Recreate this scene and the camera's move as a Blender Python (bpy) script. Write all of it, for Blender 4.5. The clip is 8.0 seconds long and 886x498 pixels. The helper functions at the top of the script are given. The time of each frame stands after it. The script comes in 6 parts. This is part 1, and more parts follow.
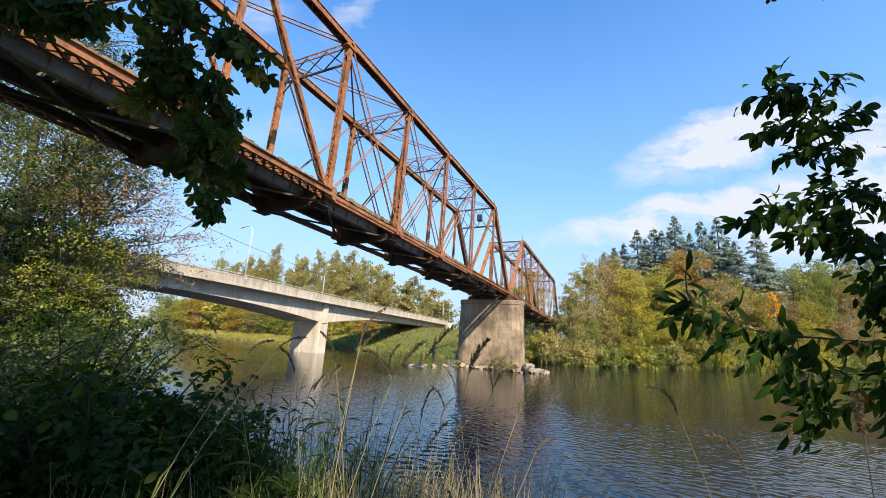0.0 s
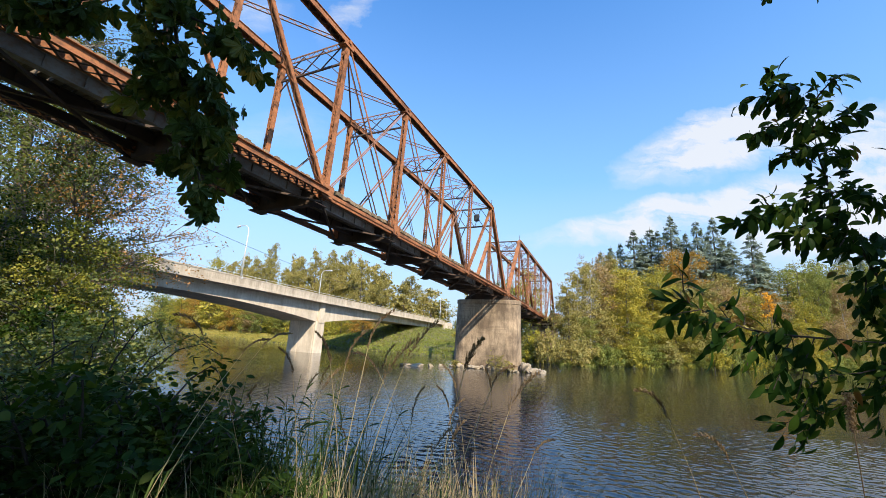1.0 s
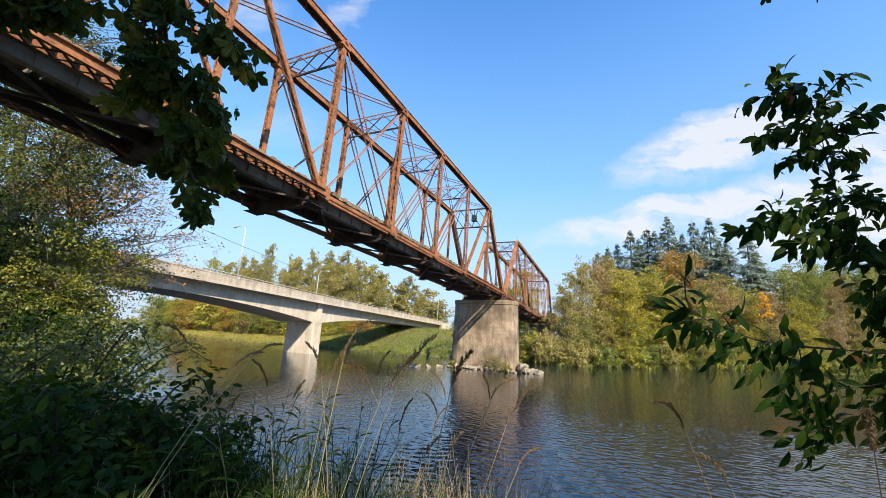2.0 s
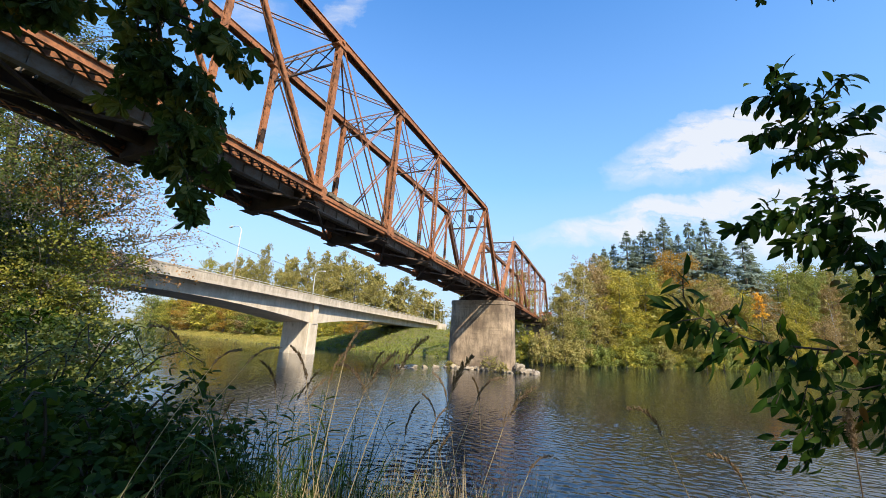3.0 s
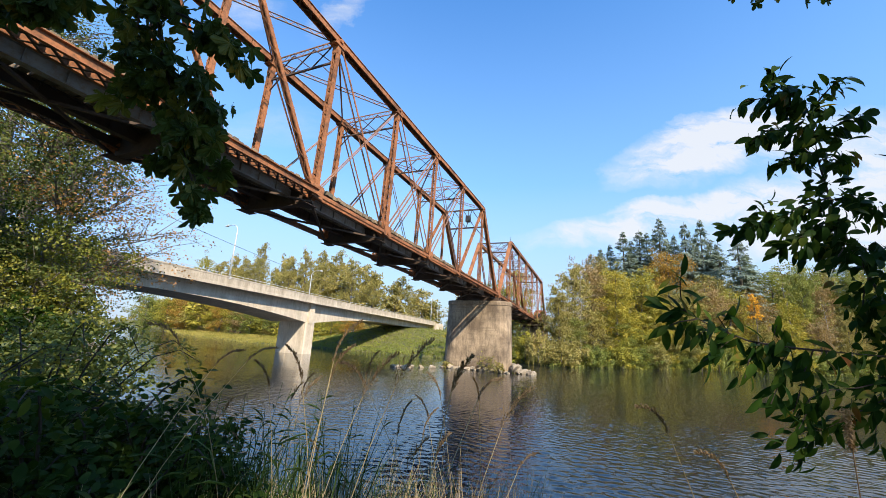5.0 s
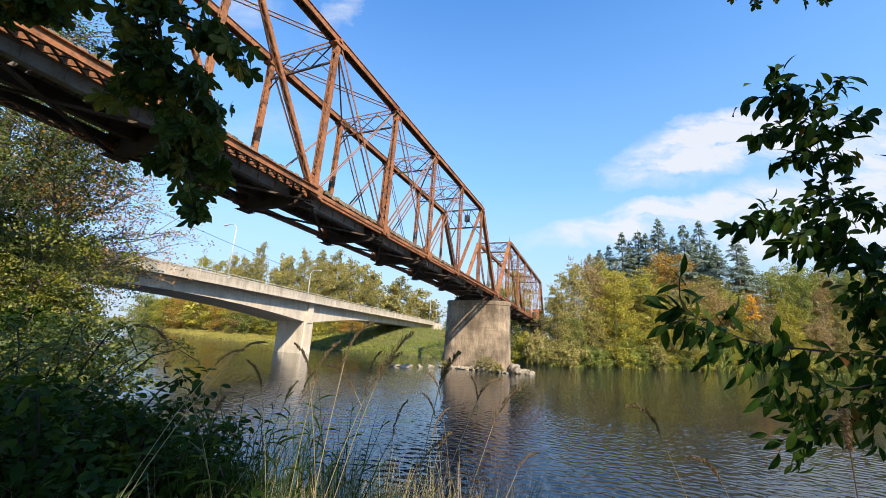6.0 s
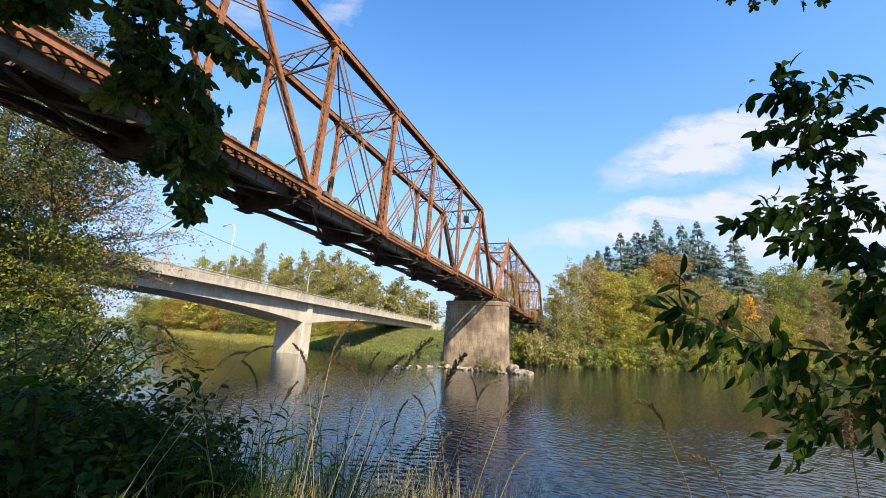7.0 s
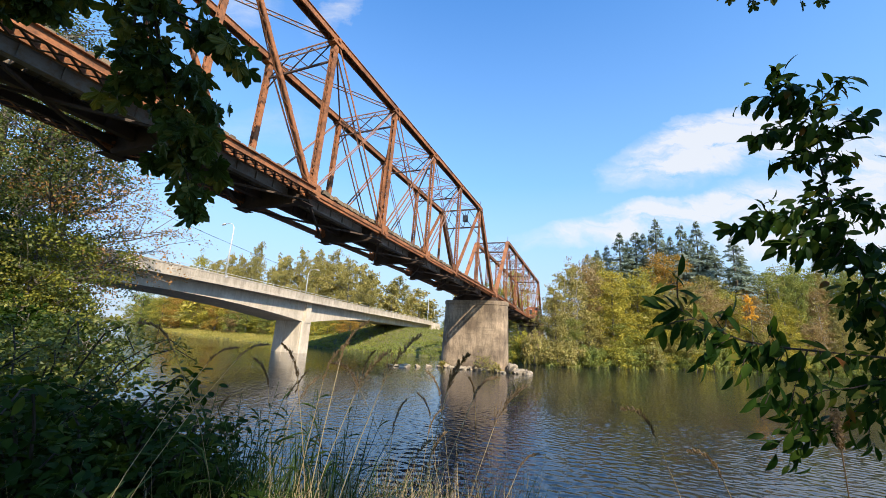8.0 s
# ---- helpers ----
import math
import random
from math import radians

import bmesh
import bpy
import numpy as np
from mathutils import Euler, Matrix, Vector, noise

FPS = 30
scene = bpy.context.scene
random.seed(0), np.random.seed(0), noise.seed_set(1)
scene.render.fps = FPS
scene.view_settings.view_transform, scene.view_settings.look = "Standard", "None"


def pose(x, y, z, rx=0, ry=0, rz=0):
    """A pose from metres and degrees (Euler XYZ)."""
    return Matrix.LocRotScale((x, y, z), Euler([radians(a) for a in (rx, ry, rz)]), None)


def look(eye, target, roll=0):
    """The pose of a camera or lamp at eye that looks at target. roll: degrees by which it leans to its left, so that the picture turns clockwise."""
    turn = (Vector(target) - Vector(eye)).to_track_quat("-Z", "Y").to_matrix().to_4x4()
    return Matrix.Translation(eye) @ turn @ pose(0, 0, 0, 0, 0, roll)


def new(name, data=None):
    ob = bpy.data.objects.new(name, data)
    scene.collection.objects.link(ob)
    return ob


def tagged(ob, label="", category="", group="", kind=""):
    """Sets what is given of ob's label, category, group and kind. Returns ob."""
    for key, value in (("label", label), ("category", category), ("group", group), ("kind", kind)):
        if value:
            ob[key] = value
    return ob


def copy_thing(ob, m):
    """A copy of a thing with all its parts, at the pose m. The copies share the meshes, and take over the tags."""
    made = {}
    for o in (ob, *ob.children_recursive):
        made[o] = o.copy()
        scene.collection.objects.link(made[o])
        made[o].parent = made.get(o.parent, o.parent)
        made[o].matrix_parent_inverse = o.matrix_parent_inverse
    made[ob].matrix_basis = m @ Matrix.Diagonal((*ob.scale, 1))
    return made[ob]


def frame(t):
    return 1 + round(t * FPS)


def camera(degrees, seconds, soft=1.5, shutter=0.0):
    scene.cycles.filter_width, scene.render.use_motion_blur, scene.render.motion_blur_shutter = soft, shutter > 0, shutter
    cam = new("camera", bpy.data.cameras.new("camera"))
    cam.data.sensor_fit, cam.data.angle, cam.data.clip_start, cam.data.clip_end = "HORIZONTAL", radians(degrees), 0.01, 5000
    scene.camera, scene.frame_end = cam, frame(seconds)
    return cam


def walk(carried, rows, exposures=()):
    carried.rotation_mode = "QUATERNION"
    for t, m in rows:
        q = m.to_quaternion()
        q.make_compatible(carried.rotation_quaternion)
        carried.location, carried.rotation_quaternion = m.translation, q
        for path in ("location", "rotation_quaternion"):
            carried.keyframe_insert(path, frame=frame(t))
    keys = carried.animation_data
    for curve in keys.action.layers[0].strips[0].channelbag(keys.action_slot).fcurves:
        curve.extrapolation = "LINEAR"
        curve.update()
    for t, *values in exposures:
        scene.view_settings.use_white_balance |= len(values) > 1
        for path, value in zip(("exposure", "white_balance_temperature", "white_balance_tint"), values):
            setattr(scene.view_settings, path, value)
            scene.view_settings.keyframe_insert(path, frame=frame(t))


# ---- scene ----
# ---- camera and its path ----
cam = camera(97.96, 8.0, soft=0.5)
EYE = Vector((14.06, -0.68, 3.80))
STEP = Vector((-0.054, 0.853, 0.519)) * 0.09      # the short step forward


def aim(yaw, pitch, roll, step):
    y, p = radians(yaw), radians(pitch)
    way = Vector((-math.sin(y) * math.cos(p), math.cos(y) * math.cos(p), math.sin(p)))
    eye = EYE + STEP * step
    return look(eye, eye + way * 40, roll)


walk(cam, [
    (0.0, aim(25.727, 12.662, 3.273, 0.00)),
    (0.5, aim(25.491, 12.638, 3.258, 0.00)),
    (1.0, aim(25.271, 12.653, 3.288, 0.00)),
    (1.5, aim(25.189, 12.661, 3.202, 0.15)),
    (1.7, aim(25.080, 12.680, 3.190, 0.45)),
    (2.2, aim(24.820, 12.740, 3.160, 0.95)),
    (3.0, aim(24.424, 12.783, 3.137, 1.00)),
    (3.5, aim(24.207, 12.785, 3.255, 1.00)),
    (4.0, aim(24.104, 12.809, 3.264, 0.97)),
    (4.5, aim(24.037, 12.826, 3.273, 0.95)),
    (6.0, aim(23.823, 12.798, 3.415, 0.93)),
    (6.5, aim(23.692, 12.781, 3.404, 0.92)),
    (7.0, aim(23.664, 12.874, 3.399, 0.92)),
    (7.5, aim(23.658, 12.856, 3.504, 0.92)),
    (8.0, aim(23.535, 12.796, 3.488, 0.92)),
])

# ---- sky, sun, exposure ----
SUN_TO = Vector((1.0, -0.88, 1.08)).normalized()
scene.view_settings.exposure = 0.80


def build_world():
    world = bpy.data.worlds.new("sky")
    scene.world = world
    world.use_nodes = True
    nt = world.node_tree
    nt.nodes.clear()
    N, L = nt.nodes.new, nt.links.new
    out, bg = N("ShaderNodeOutputWorld"), N("ShaderNodeBackground")
    sky = N("ShaderNodeTexSky")
    sky.sky_type = "NISHITA"
    sky.sun_disc = False
    sky.sun_elevation = math.asin(SUN_TO.z)
    sky.sun_rotation = math.atan2(SUN_TO.x, SUN_TO.y)
    sky.air_density, sky.dust_density, sky.ozone_density = 1.0, 0.6, 2.0
    bg.inputs["Strength"].default_value = 0.15
    co = N("ShaderNodeTexCoord")

    def dot(v):
        n = N("ShaderNodeVectorMath")
        n.operation = "DOT_PRODUCT"
        L(co.outputs["Generated"], n.inputs[0])
        n.inputs[1].default_value = v
        return n.outputs["Value"]

    def m(op, a, b=0.0, clamp=False):
        n = N("ShaderNodeMath")
        n.operation, n.use_clamp = op, clamp
        for i, v in enumerate((a, b)):
            if isinstance(v, (int, float)):
                n.inputs[i].default_value = v
            else:
                L(v, n.inputs[i])
        return n.outputs[0]

    c, s = math.cos(radians(25)), math.sin(radians(25))
    h = m("MAXIMUM", dot((-s, c, 0)), 0.05)
    u0, v0 = m("DIVIDE", dot((c, s, 0)), h), m("DIVIDE", dot((0, 0, 1)), h)
    raw, wave = N("ShaderNodeCombineXYZ"), N("ShaderNodeTexNoise")
    L(u0, raw.inputs[0]), L(v0, raw.inputs[1])
    wave.inputs["Scale"].default_value, wave.inputs["Detail"].default_value, wave.inputs["Roughness"].default_value = 4.0, 8, 0.6
    L(raw.outputs[0], wave.inputs["Vector"])
    parts = N("ShaderNodeSeparateColor")
    L(wave.outputs["Color"], parts.inputs[0])
    u = m("ADD", u0, m("MULTIPLY", m("SUBTRACT", parts.outputs[0], 0.5), 0.30))
    v = m("ADD", v0, m("MULTIPLY", m("SUBTRACT", parts.outputs[1], 0.5), 0.13))

    def streak(u0, v0, slope, length, width):
        """A soft elongated cloud round (u0, v0)."""
        k = 1 / math.hypot(1, slope)
        du, dv = m("SUBTRACT", u, u0), m("SUBTRACT", v, v0)
        a = m("DIVIDE", m("MULTIPLY", m("ADD", du, m("MULTIPLY", dv, slope)), k), length)
        b = m("DIVIDE", m("MULTIPLY", m("SUBTRACT", dv, m("MULTIPLY", du, slope)), k), width)
        r2 = m("ADD", m("MULTIPLY", a, a), m("MULTIPLY", b, b))
        return m("SUBTRACT", 1.0, r2, True)

    uv = N("ShaderNodeCombineXYZ")
    L(u, uv.inputs[0]), L(v, uv.inputs[1])
    warp = N("ShaderNodeMapping")
    warp.inputs["Rotation"].default_value = (0, 0, radians(-22))
    warp.inputs["Scale"].default_value = (3.0, 9.0, 1)
    L(uv.outputs[0], warp.inputs[0])
    fine = N("ShaderNodeTexNoise")
    fine.inputs["Scale"].default_value, fine.inputs["Detail"].default_value, fine.inputs["Roughness"].default_value = 1.9, 10, 0.62
    fine.inputs["Distortion"].default_value = 0.5
    L(warp.outputs[0], fine.inputs[0])
    total = None
    for args, gain in (((0.82, 0.60, 0.36, 0.40, 0.115), 1.5), ((1.30, 0.58, 0.1, 0.42, 0.17), 1.2),
                       ((0.70, 0.375, 0.25, 0.56, 0.058), 1.4), ((1.15, 0.38, 0.1, 0.50, 0.17), 1.3),
                       ((-0.33, 0.95, 1.6, 0.14, 0.05), 0.45), ((-0.62, 0.93, 0.2, 0.12, 0.07), 0.40),
                       ((-0.50, 0.55, 0.2, 0.20, 0.07), 0.22)):
        one = m("MULTIPLY", streak(*args), gain)
        total = one if total is None else m("MAXIMUM", total, one)
    wisp = m("SUBTRACT", m("MULTIPLY", fine.outputs[0], 3.6), 1.0)
    cover = m("MULTIPLY", m("MULTIPLY", total, wisp, True), 0.86, True)
    # thin haze towards the skyline
    low = m("MULTIPLY", m("SUBTRACT", 1.0, m("DIVIDE", m("ABSOLUTE", dot((0, 0, 1))), 0.72), True), 0.85)
    mix1, mix2 = N("ShaderNodeMix"), N("ShaderNodeMix")
    for mx in (mix1, mix2):
        mx.data_type = "RGBA"
    tint = N("ShaderNodeMix")
    tint.data_type, tint.blend_type = "RGBA", "MULTIPLY"
    tint.inputs[0].default_value = 1.0
    tint.inputs[7].default_value = (0.60, 1.07, 1.44, 1)
    L(sky.outputs[0], tint.inputs[6])
    L(low, mix1.inputs[0]), L(tint.outputs[2], mix1.inputs[6])
    mix1.inputs[7].default_value = (1.66, 2.60, 3.70, 1)
    rim = N("ShaderNodeMix")
    rim.data_type = "RGBA"
    L(m("MULTIPLY", m("SUBTRACT", 1.0, m("DIVIDE", m("ABSOLUTE", dot((0, 0, 1))), 0.38), True), 0.72), rim.inputs[0])
    L(mix1.outputs[2], rim.inputs[6])
    rim.inputs[7].default_value = (2.7, 2.95, 3.4, 1)
    L(cover, mix2.inputs[0]), L(rim.outputs[2], mix2.inputs[6])
    mix2.inputs[7].default_value = (3.5, 3.55, 3.65, 1)
    L(mix2.outputs[2], bg.inputs[0])
    L(bg.outputs[0], out.inputs[0])


build_world()
sun = new("sun", bpy.data.lights.new("sun", "SUN"))
sun.data.energy, sun.data.angle, sun.data.color = 5.1, radians(0.6), (1.0, 0.865, 0.67)
sun.matrix_world = look(SUN_TO * 100, (0, 0, 0))


# ---- materials ----
def material(name):
    mat = bpy.data.materials.new(name)
    mat.use_nodes = True
    nt = mat.node_tree
    return mat, nt, nt.nodes["Principled BSDF"]


def noise_node(nt, scale, detail=6, rough=0.6, stretch=(1, 1, 1), world=True, distort=0.0):
    src = nt.nodes.new("ShaderNodeNewGeometry" if world else "ShaderNodeTexCoord")
    mp = nt.nodes.new("ShaderNodeMapping")
    mp.inputs["Scale"].default_value = stretch
    nt.links.new(src.outputs["Position" if world else "Object"], mp.inputs[0])
    n = nt.nodes.new("ShaderNodeTexNoise")
    n.inputs["Scale"].default_value, n.inputs["Detail"].default_value = scale, detail
    n.inputs["Roughness"].default_value, n.inputs["Distortion"].default_value = rough, distort
    nt.links.new(mp.outputs[0], n.inputs["Vector"])
    return n.outputs["Fac"]


def ramp(nt, fac, stops):
    r = nt.nodes.new("ShaderNodeValToRGB")
    e = r.color_ramp.elements
    while len(e) < len(stops):
        e.new(0.5)
    for el, (p, c) in zip(e, stops):
        el.position, el.color = p, (*c, 1)
    nt.links.new(fac, r.inputs[0])
    return r.outputs[0]


def blend(nt, fac, a, b, how="MIX"):
    x = nt.nodes.new("ShaderNodeMix")
    x.data_type, x.blend_type = "RGBA", how
    for i, v in ((0, fac), (6, a), (7, b)):
        if isinstance(v, tuple):
            x.inputs[i].default_value = (*v, 1)
        elif isinstance(v, (int, float)):
            x.inputs[i].default_value = v
        else:
            nt.links.new(v, x.inputs[i])
    return x.outputs[2]


def relief(nt, bsdf, fac, strength, distance):
    b = nt.nodes.new("ShaderNodeBump")
    b.inputs["Strength"].default_value, b.inputs["Distance"].default_value = strength, distance
    nt.links.new(fac, b.inputs["Height"])
    nt.links.new(b.outputs[0], bsdf.inputs["Normal"])


def rusty(name, light, dark, patch, rough=0.78):
    mat, nt, p = material(name)
    big = noise_node(nt, 0.9, 6, 0.65, distort=0.6)
    small = noise_node(nt, 5.5, 9, 0.75)
    base = ramp(nt, big, ((0.30, dark), (0.52, light), (0.75, tuple(c * 1.2 for c in light))))
    spots = ramp(nt, small, ((0.46, (0, 0, 0)), (0.64, (0.72, 0.72, 0.72))))
    nt.links.new(blend(nt, spots, base, patch), p.inputs["Base Color"])
    p.inputs["Roughness"].default_value = rough
    relief(nt, p, small, 0.35, 0.01)
    return mat


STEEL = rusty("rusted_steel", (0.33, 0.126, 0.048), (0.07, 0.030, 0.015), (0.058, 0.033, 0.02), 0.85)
# rusted steel with the shade of the bridge's underside put into its colour
STEEL_SHADED = rusty("shade_darkened_steel", (0.070, 0.042, 0.028), (0.028, 0.020, 0.016), (0.050, 0.033, 0.024))
STEEL_MIX = rusty("patchy_rusted_steel", (0.27, 0.12, 0.058), (0.10, 0.065, 0.045), (0.15, 0.12, 0.10), 0.8)
STEEL_GREY = rusty("grey_painted_steel", (0.27, 0.245, 0.225), (0.16, 0.135, 0.115), (0.22, 0.12, 0.07), 0.6)
RUST_PALE = rusty("pale_rusted_eyebar", (0.27, 0.145, 0.10), (0.17, 0.08, 0.05), (0.2, 0.105, 0.065))


def timber(name, a, b):
    mat, nt, p = material(name)
    grain = noise_node(nt, 5, 8, 0.7, (1.0, 6.0, 6.0))
    col = ramp(nt, grain, ((0.3, a), (0.7, b)))
    info = nt.nodes.new("ShaderNodeObjectInfo")
    var = ramp(nt, info.outputs["Random"], ((0, (0.6, 0.6, 0.6)), (1, (1.25, 1.2, 1.15))))
    nt.links.new(blend(nt, 1.0, col, var, "MULTIPLY"), p.inputs["Base Color"])
    p.inputs["Roughness"].default_value = 0.9
    relief(nt, p, grain, 0.5, 0.01)
    return mat


TIE = timber("weathered_tie_timber", (0.11, 0.082, 0.052), (0.28, 0.215, 0.14))


def concrete(name, a, b, stain, streak_gain=0.6, courses=0.0):
    mat, nt, p = material(name)
    big = noise_node(nt, 0.45, 7, 0.62)
    grain = noise_node(nt, 14, 8, 0.7)
    streaks = noise_node(nt, 1.5, 9, 0.78, (1.0, 1.0, 0.22))
    col = ramp(nt, big, ((0.38, a), (0.62, b)))
    mask = ramp(nt, streaks, ((0.43, (0, 0, 0)), (0.68, (streak_gain,) * 3)))
    col = blend(nt, mask, col, stain)
    fine = ramp(nt, grain, ((0.3, (0.82, 0.82, 0.82)), (0.7, (1.1, 1.1, 1.1))))
    col = blend(nt, 1.0, col, fine, "MULTIPLY")
    if courses:
        lay = noise_node(nt, 1.0, 5, 0.6, (0.12, 0.12, courses))
        worn = ramp(nt, noise_node(nt, 0.8, 5, 0.6), ((0.42, (0, 0, 0)), (0.62, (1, 1, 1))))
        lines = blend(nt, 1.0, ramp(nt, lay, ((0.52, (0, 0, 0)), (0.64, (0.42,) * 3))), worn, "MULTIPLY")
        col = blend(nt, lines, col, tuple(c * 0.6 for c in a))
    nt.links.new(col, p.inputs["Base Color"])
    p.inputs["Roughness"].default_value = 0.92
    relief(nt, p, grain, 0.3, 0.01)
    return mat


PIER_CONCRETE = concrete("old_board_marked_concrete", (0.170, 0.122, 0.080), (0.41, 0.305, 0.20), (0.060, 0.044, 0.031), 0.90, 6.0)
ROAD_CONCRETE = concrete("pale_concrete", (0.51, 0.44, 0.345), (0.66, 0.575, 0.465), (0.29, 0.23, 0.165), 0.55)
RAIL_CONCRETE = concrete("weathered_parapet_concrete", (0.45, 0.385, 0.295), (0.62, 0.535, 0.42), (0.22, 0.175, 0.125), 0.7)


def foliage(name, stops, glow=0.35, spec=0.25, clump=0.45, own=0.22):
    """Leaves: colour by leaf, some light passing through."""
    mat, nt, p = material(name)
    geo = nt.nodes.new("ShaderNodeNewGeometry")
    info = nt.nodes.new("ShaderNodeObjectInfo")
    mixed = nt.nodes.new("ShaderNodeMath")
    mixed.operation = "MULTIPLY_ADD"
    nt.links.new(geo.outputs["Random Per Island"], mixed.inputs[0])
    mixed.inputs[1].default_value = 0.62 - own
    patch = nt.nodes.new("ShaderNodeMapRange")
    nt.links.new(noise_node(nt, clump, 3, 0.55), patch.inputs["Value"])
    patch.inputs["From Min"].default_value, patch.inputs["From Max"].default_value = 0.32, 0.68
    patch.inputs["To Min"].default_value, patch.inputs["To Max"].default_value = 0.0, 0.38
    sc = nt.nodes.new("ShaderNodeMath")
    sc.operation = "MULTIPLY_ADD"
    sc.inputs[1].default_value = own
    nt.links.new(info.outputs["Random"], sc.inputs[0])
    nt.links.new(patch.outputs[0], sc.inputs[2])
    nt.links.new(sc.outputs[0], mixed.inputs[2])
    col = ramp(nt, mixed.outputs[0], stops)
    nt.links.new(col, p.inputs["Base Color"])
    p.inputs["Roughness"].default_value = 0.5
    p.inputs["Specular IOR Level"].default_value = spec
    tr = nt.nodes.new("ShaderNodeBsdfTranslucent")
    nt.links.new(blend(nt, 1.0, col, (1.5, 1.35, 0.6), "MULTIPLY"), tr.inputs[0])
    mx = nt.nodes.new("ShaderNodeMixShader")
    mx.inputs[0].default_value = glow
    nt.links.new(p.outputs[0], mx.inputs[1]), nt.links.new(tr.outputs[0], mx.inputs[2])
    nt.links.new(mx.outputs[0], nt.nodes["Material Output"].inputs[0])
    return mat


LEAF_OLIVE = foliage("olive_cottonwood_leaves", ((0, (0.095, 0.098, 0.028)), (0.5, (0.255, 0.225, 0.062)), (1, (0.45, 0.35, 0.13))), 0.20)
LEAF_YELLOWGREEN = foliage("yellowing_leaves", ((0, (0.10, 0.12, 0.018)), (0.5, (0.29, 0.265, 0.036)), (1, (0.54, 0.41, 0.055))), 0.20)
LEAF_GREEN = foliage("green_alder_leaves", ((0, (0.065, 0.10, 0.025)), (0.5, (0.175, 0.205, 0.045)), (1, (0.32, 0.30, 0.06))), 0.24)
LEAF_ORANGE = foliage("autumn_orange_leaves", ((0, (0.16, 0.12, 0.025)), (0.5, (0.33, 0.21, 0.04)), (1, (0.50, 0.25, 0.06))), 0.3)
LEAF_RUSSET = foliage("russet_dying_leaves", ((0, (0.14, 0.11, 0.03)), (0.4, (0.36, 0.19, 0.07)), (1, (0.62, 0.34, 0.16))), 0.42)
LEAF_LIT = foliage("sunlit_willow_leaves", ((0, (0.07, 0.095, 0.016)), (0.5, (0.19, 0.20, 0.032)), (1, (0.34, 0.29, 0.05))), 0.35)
LEAF_BROWN = foliage("browning_leaves", ((0, (0.13, 0.09, 0.04)), (0.5, (0.28, 0.20, 0.09)), (1, (0.40, 0.29, 0.15))), 0.3)
LEAF_GOLD = foliage("golden_maple_leaves", ((0, (0.45, 0.22, 0.03)), (0.5, (0.65, 0.36, 0.04)), (1, (0.75, 0.48, 0.07))), 0.3)
# needles paled and blued: the haze of distance is in their colour
LEAF_FIR_HAZY = foliage("hazy_fir_needles", ((0, (0.105, 0.145, 0.118)), (0.6, (0.20, 0.25, 0.205)), (1, (0.27, 0.305, 0.22))), 0.2)
# green lowered so that the leaf colour itself carries the thicket's shade
LEAF_SHADED = foliage("shade_darkened_bramble_leaves", ((0, (0.008, 0.021, 0.003)), (0.55, (0.024, 0.049, 0.007)), (0.85, (0.080, 0.105, 0.015)), (0.97, (0.14, 0.11, 0.025)), (1, (0.26, 0.09, 0.03))), 0.35, 0.08, 5.0)
LEAF_MAPLE = foliage("green_maple_leaves", ((0, (0.014, 0.030, 0.008)), (0.6, (0.050, 0.078, 0.015)), (0.85, (0.12, 0.12, 0.022)), (1, (0.36, 0.21, 0.02))), 0.26, 0.15, 4.0, 0.52)
LEAF_ASH = foliage("green_ash_leaflets", ((0, (0.006, 0.020, 0.004)), (0.45, (0.016, 0.042, 0.007)), (0.68, (0.040, 0.074, 0.010)), (0.80, (0.09, 0.11, 0.018)), (0.885, (0.17, 0.07, 0.02)), (1, (0.22, 0.09, 0.03))), 0.38, 0.05, 6.0, 0.56)
LEAF_NEAR = foliage("dull_green_leaves", ((0, (0.030, 0.050, 0.014)), (0.5, (0.08, 0.105, 0.026)), (0.85, (0.18, 0.175, 0.035)), (1, (0.28, 0.20, 0.04))), 0.3)
SEED = foliage("brown_seed_husks", ((0, (0.085, 0.058, 0.034)), (0.6, (0.18, 0.125, 0.072)), (1, (0.30, 0.215, 0.125))), 0.3, 0.2, 8.0)
GRASS_GREEN = foliage("green_reed_grass", ((0, (0.018, 0.038, 0.008)), (0.6, (0.056, 0.096, 0.020)), (1, (0.15, 0.17, 0.045))), 0.35, 0.2, 4.0)
GRASS_DRY = foliage("dry_straw_grass", ((0, (0.20, 0.15, 0.08)), (0.5, (0.34, 0.27, 0.15)), (1, (0.46, 0.38, 0.22))), 0.25)
LEAF_BANK = foliage("sunlit_bank_grass", ((0, (0.13, 0.15, 0.03)), (0.6, (0.30, 0.265, 0.06)), (1, (0.48, 0.37, 0.12))), 0.3, 0.25, 0.25)


def bark(name, a, b):
    mat, nt, p = material(name)
    n = noise_node(nt, 6, 8, 0.7, (1, 1, 0.25))
    nt.links.new(ramp(nt, n, ((0.3, a), (0.7, b))), p.inputs["Base Color"])
    p.inputs["Roughness"].default_value = 0.9
    relief(nt, p, n, 0.6, 0.03)
    return mat


BARK = bark("grey_brown_bark", (0.06, 0.05, 0.04), (0.17, 0.15, 0.12))
BARK_PALE = bark("pale_grey_bark", (0.22, 0.20, 0.17), (0.40, 0.37, 0.32))
TWIG = bark("dark_twig_bark", (0.018, 0.014, 0.010), (0.05, 0.036, 0.026))


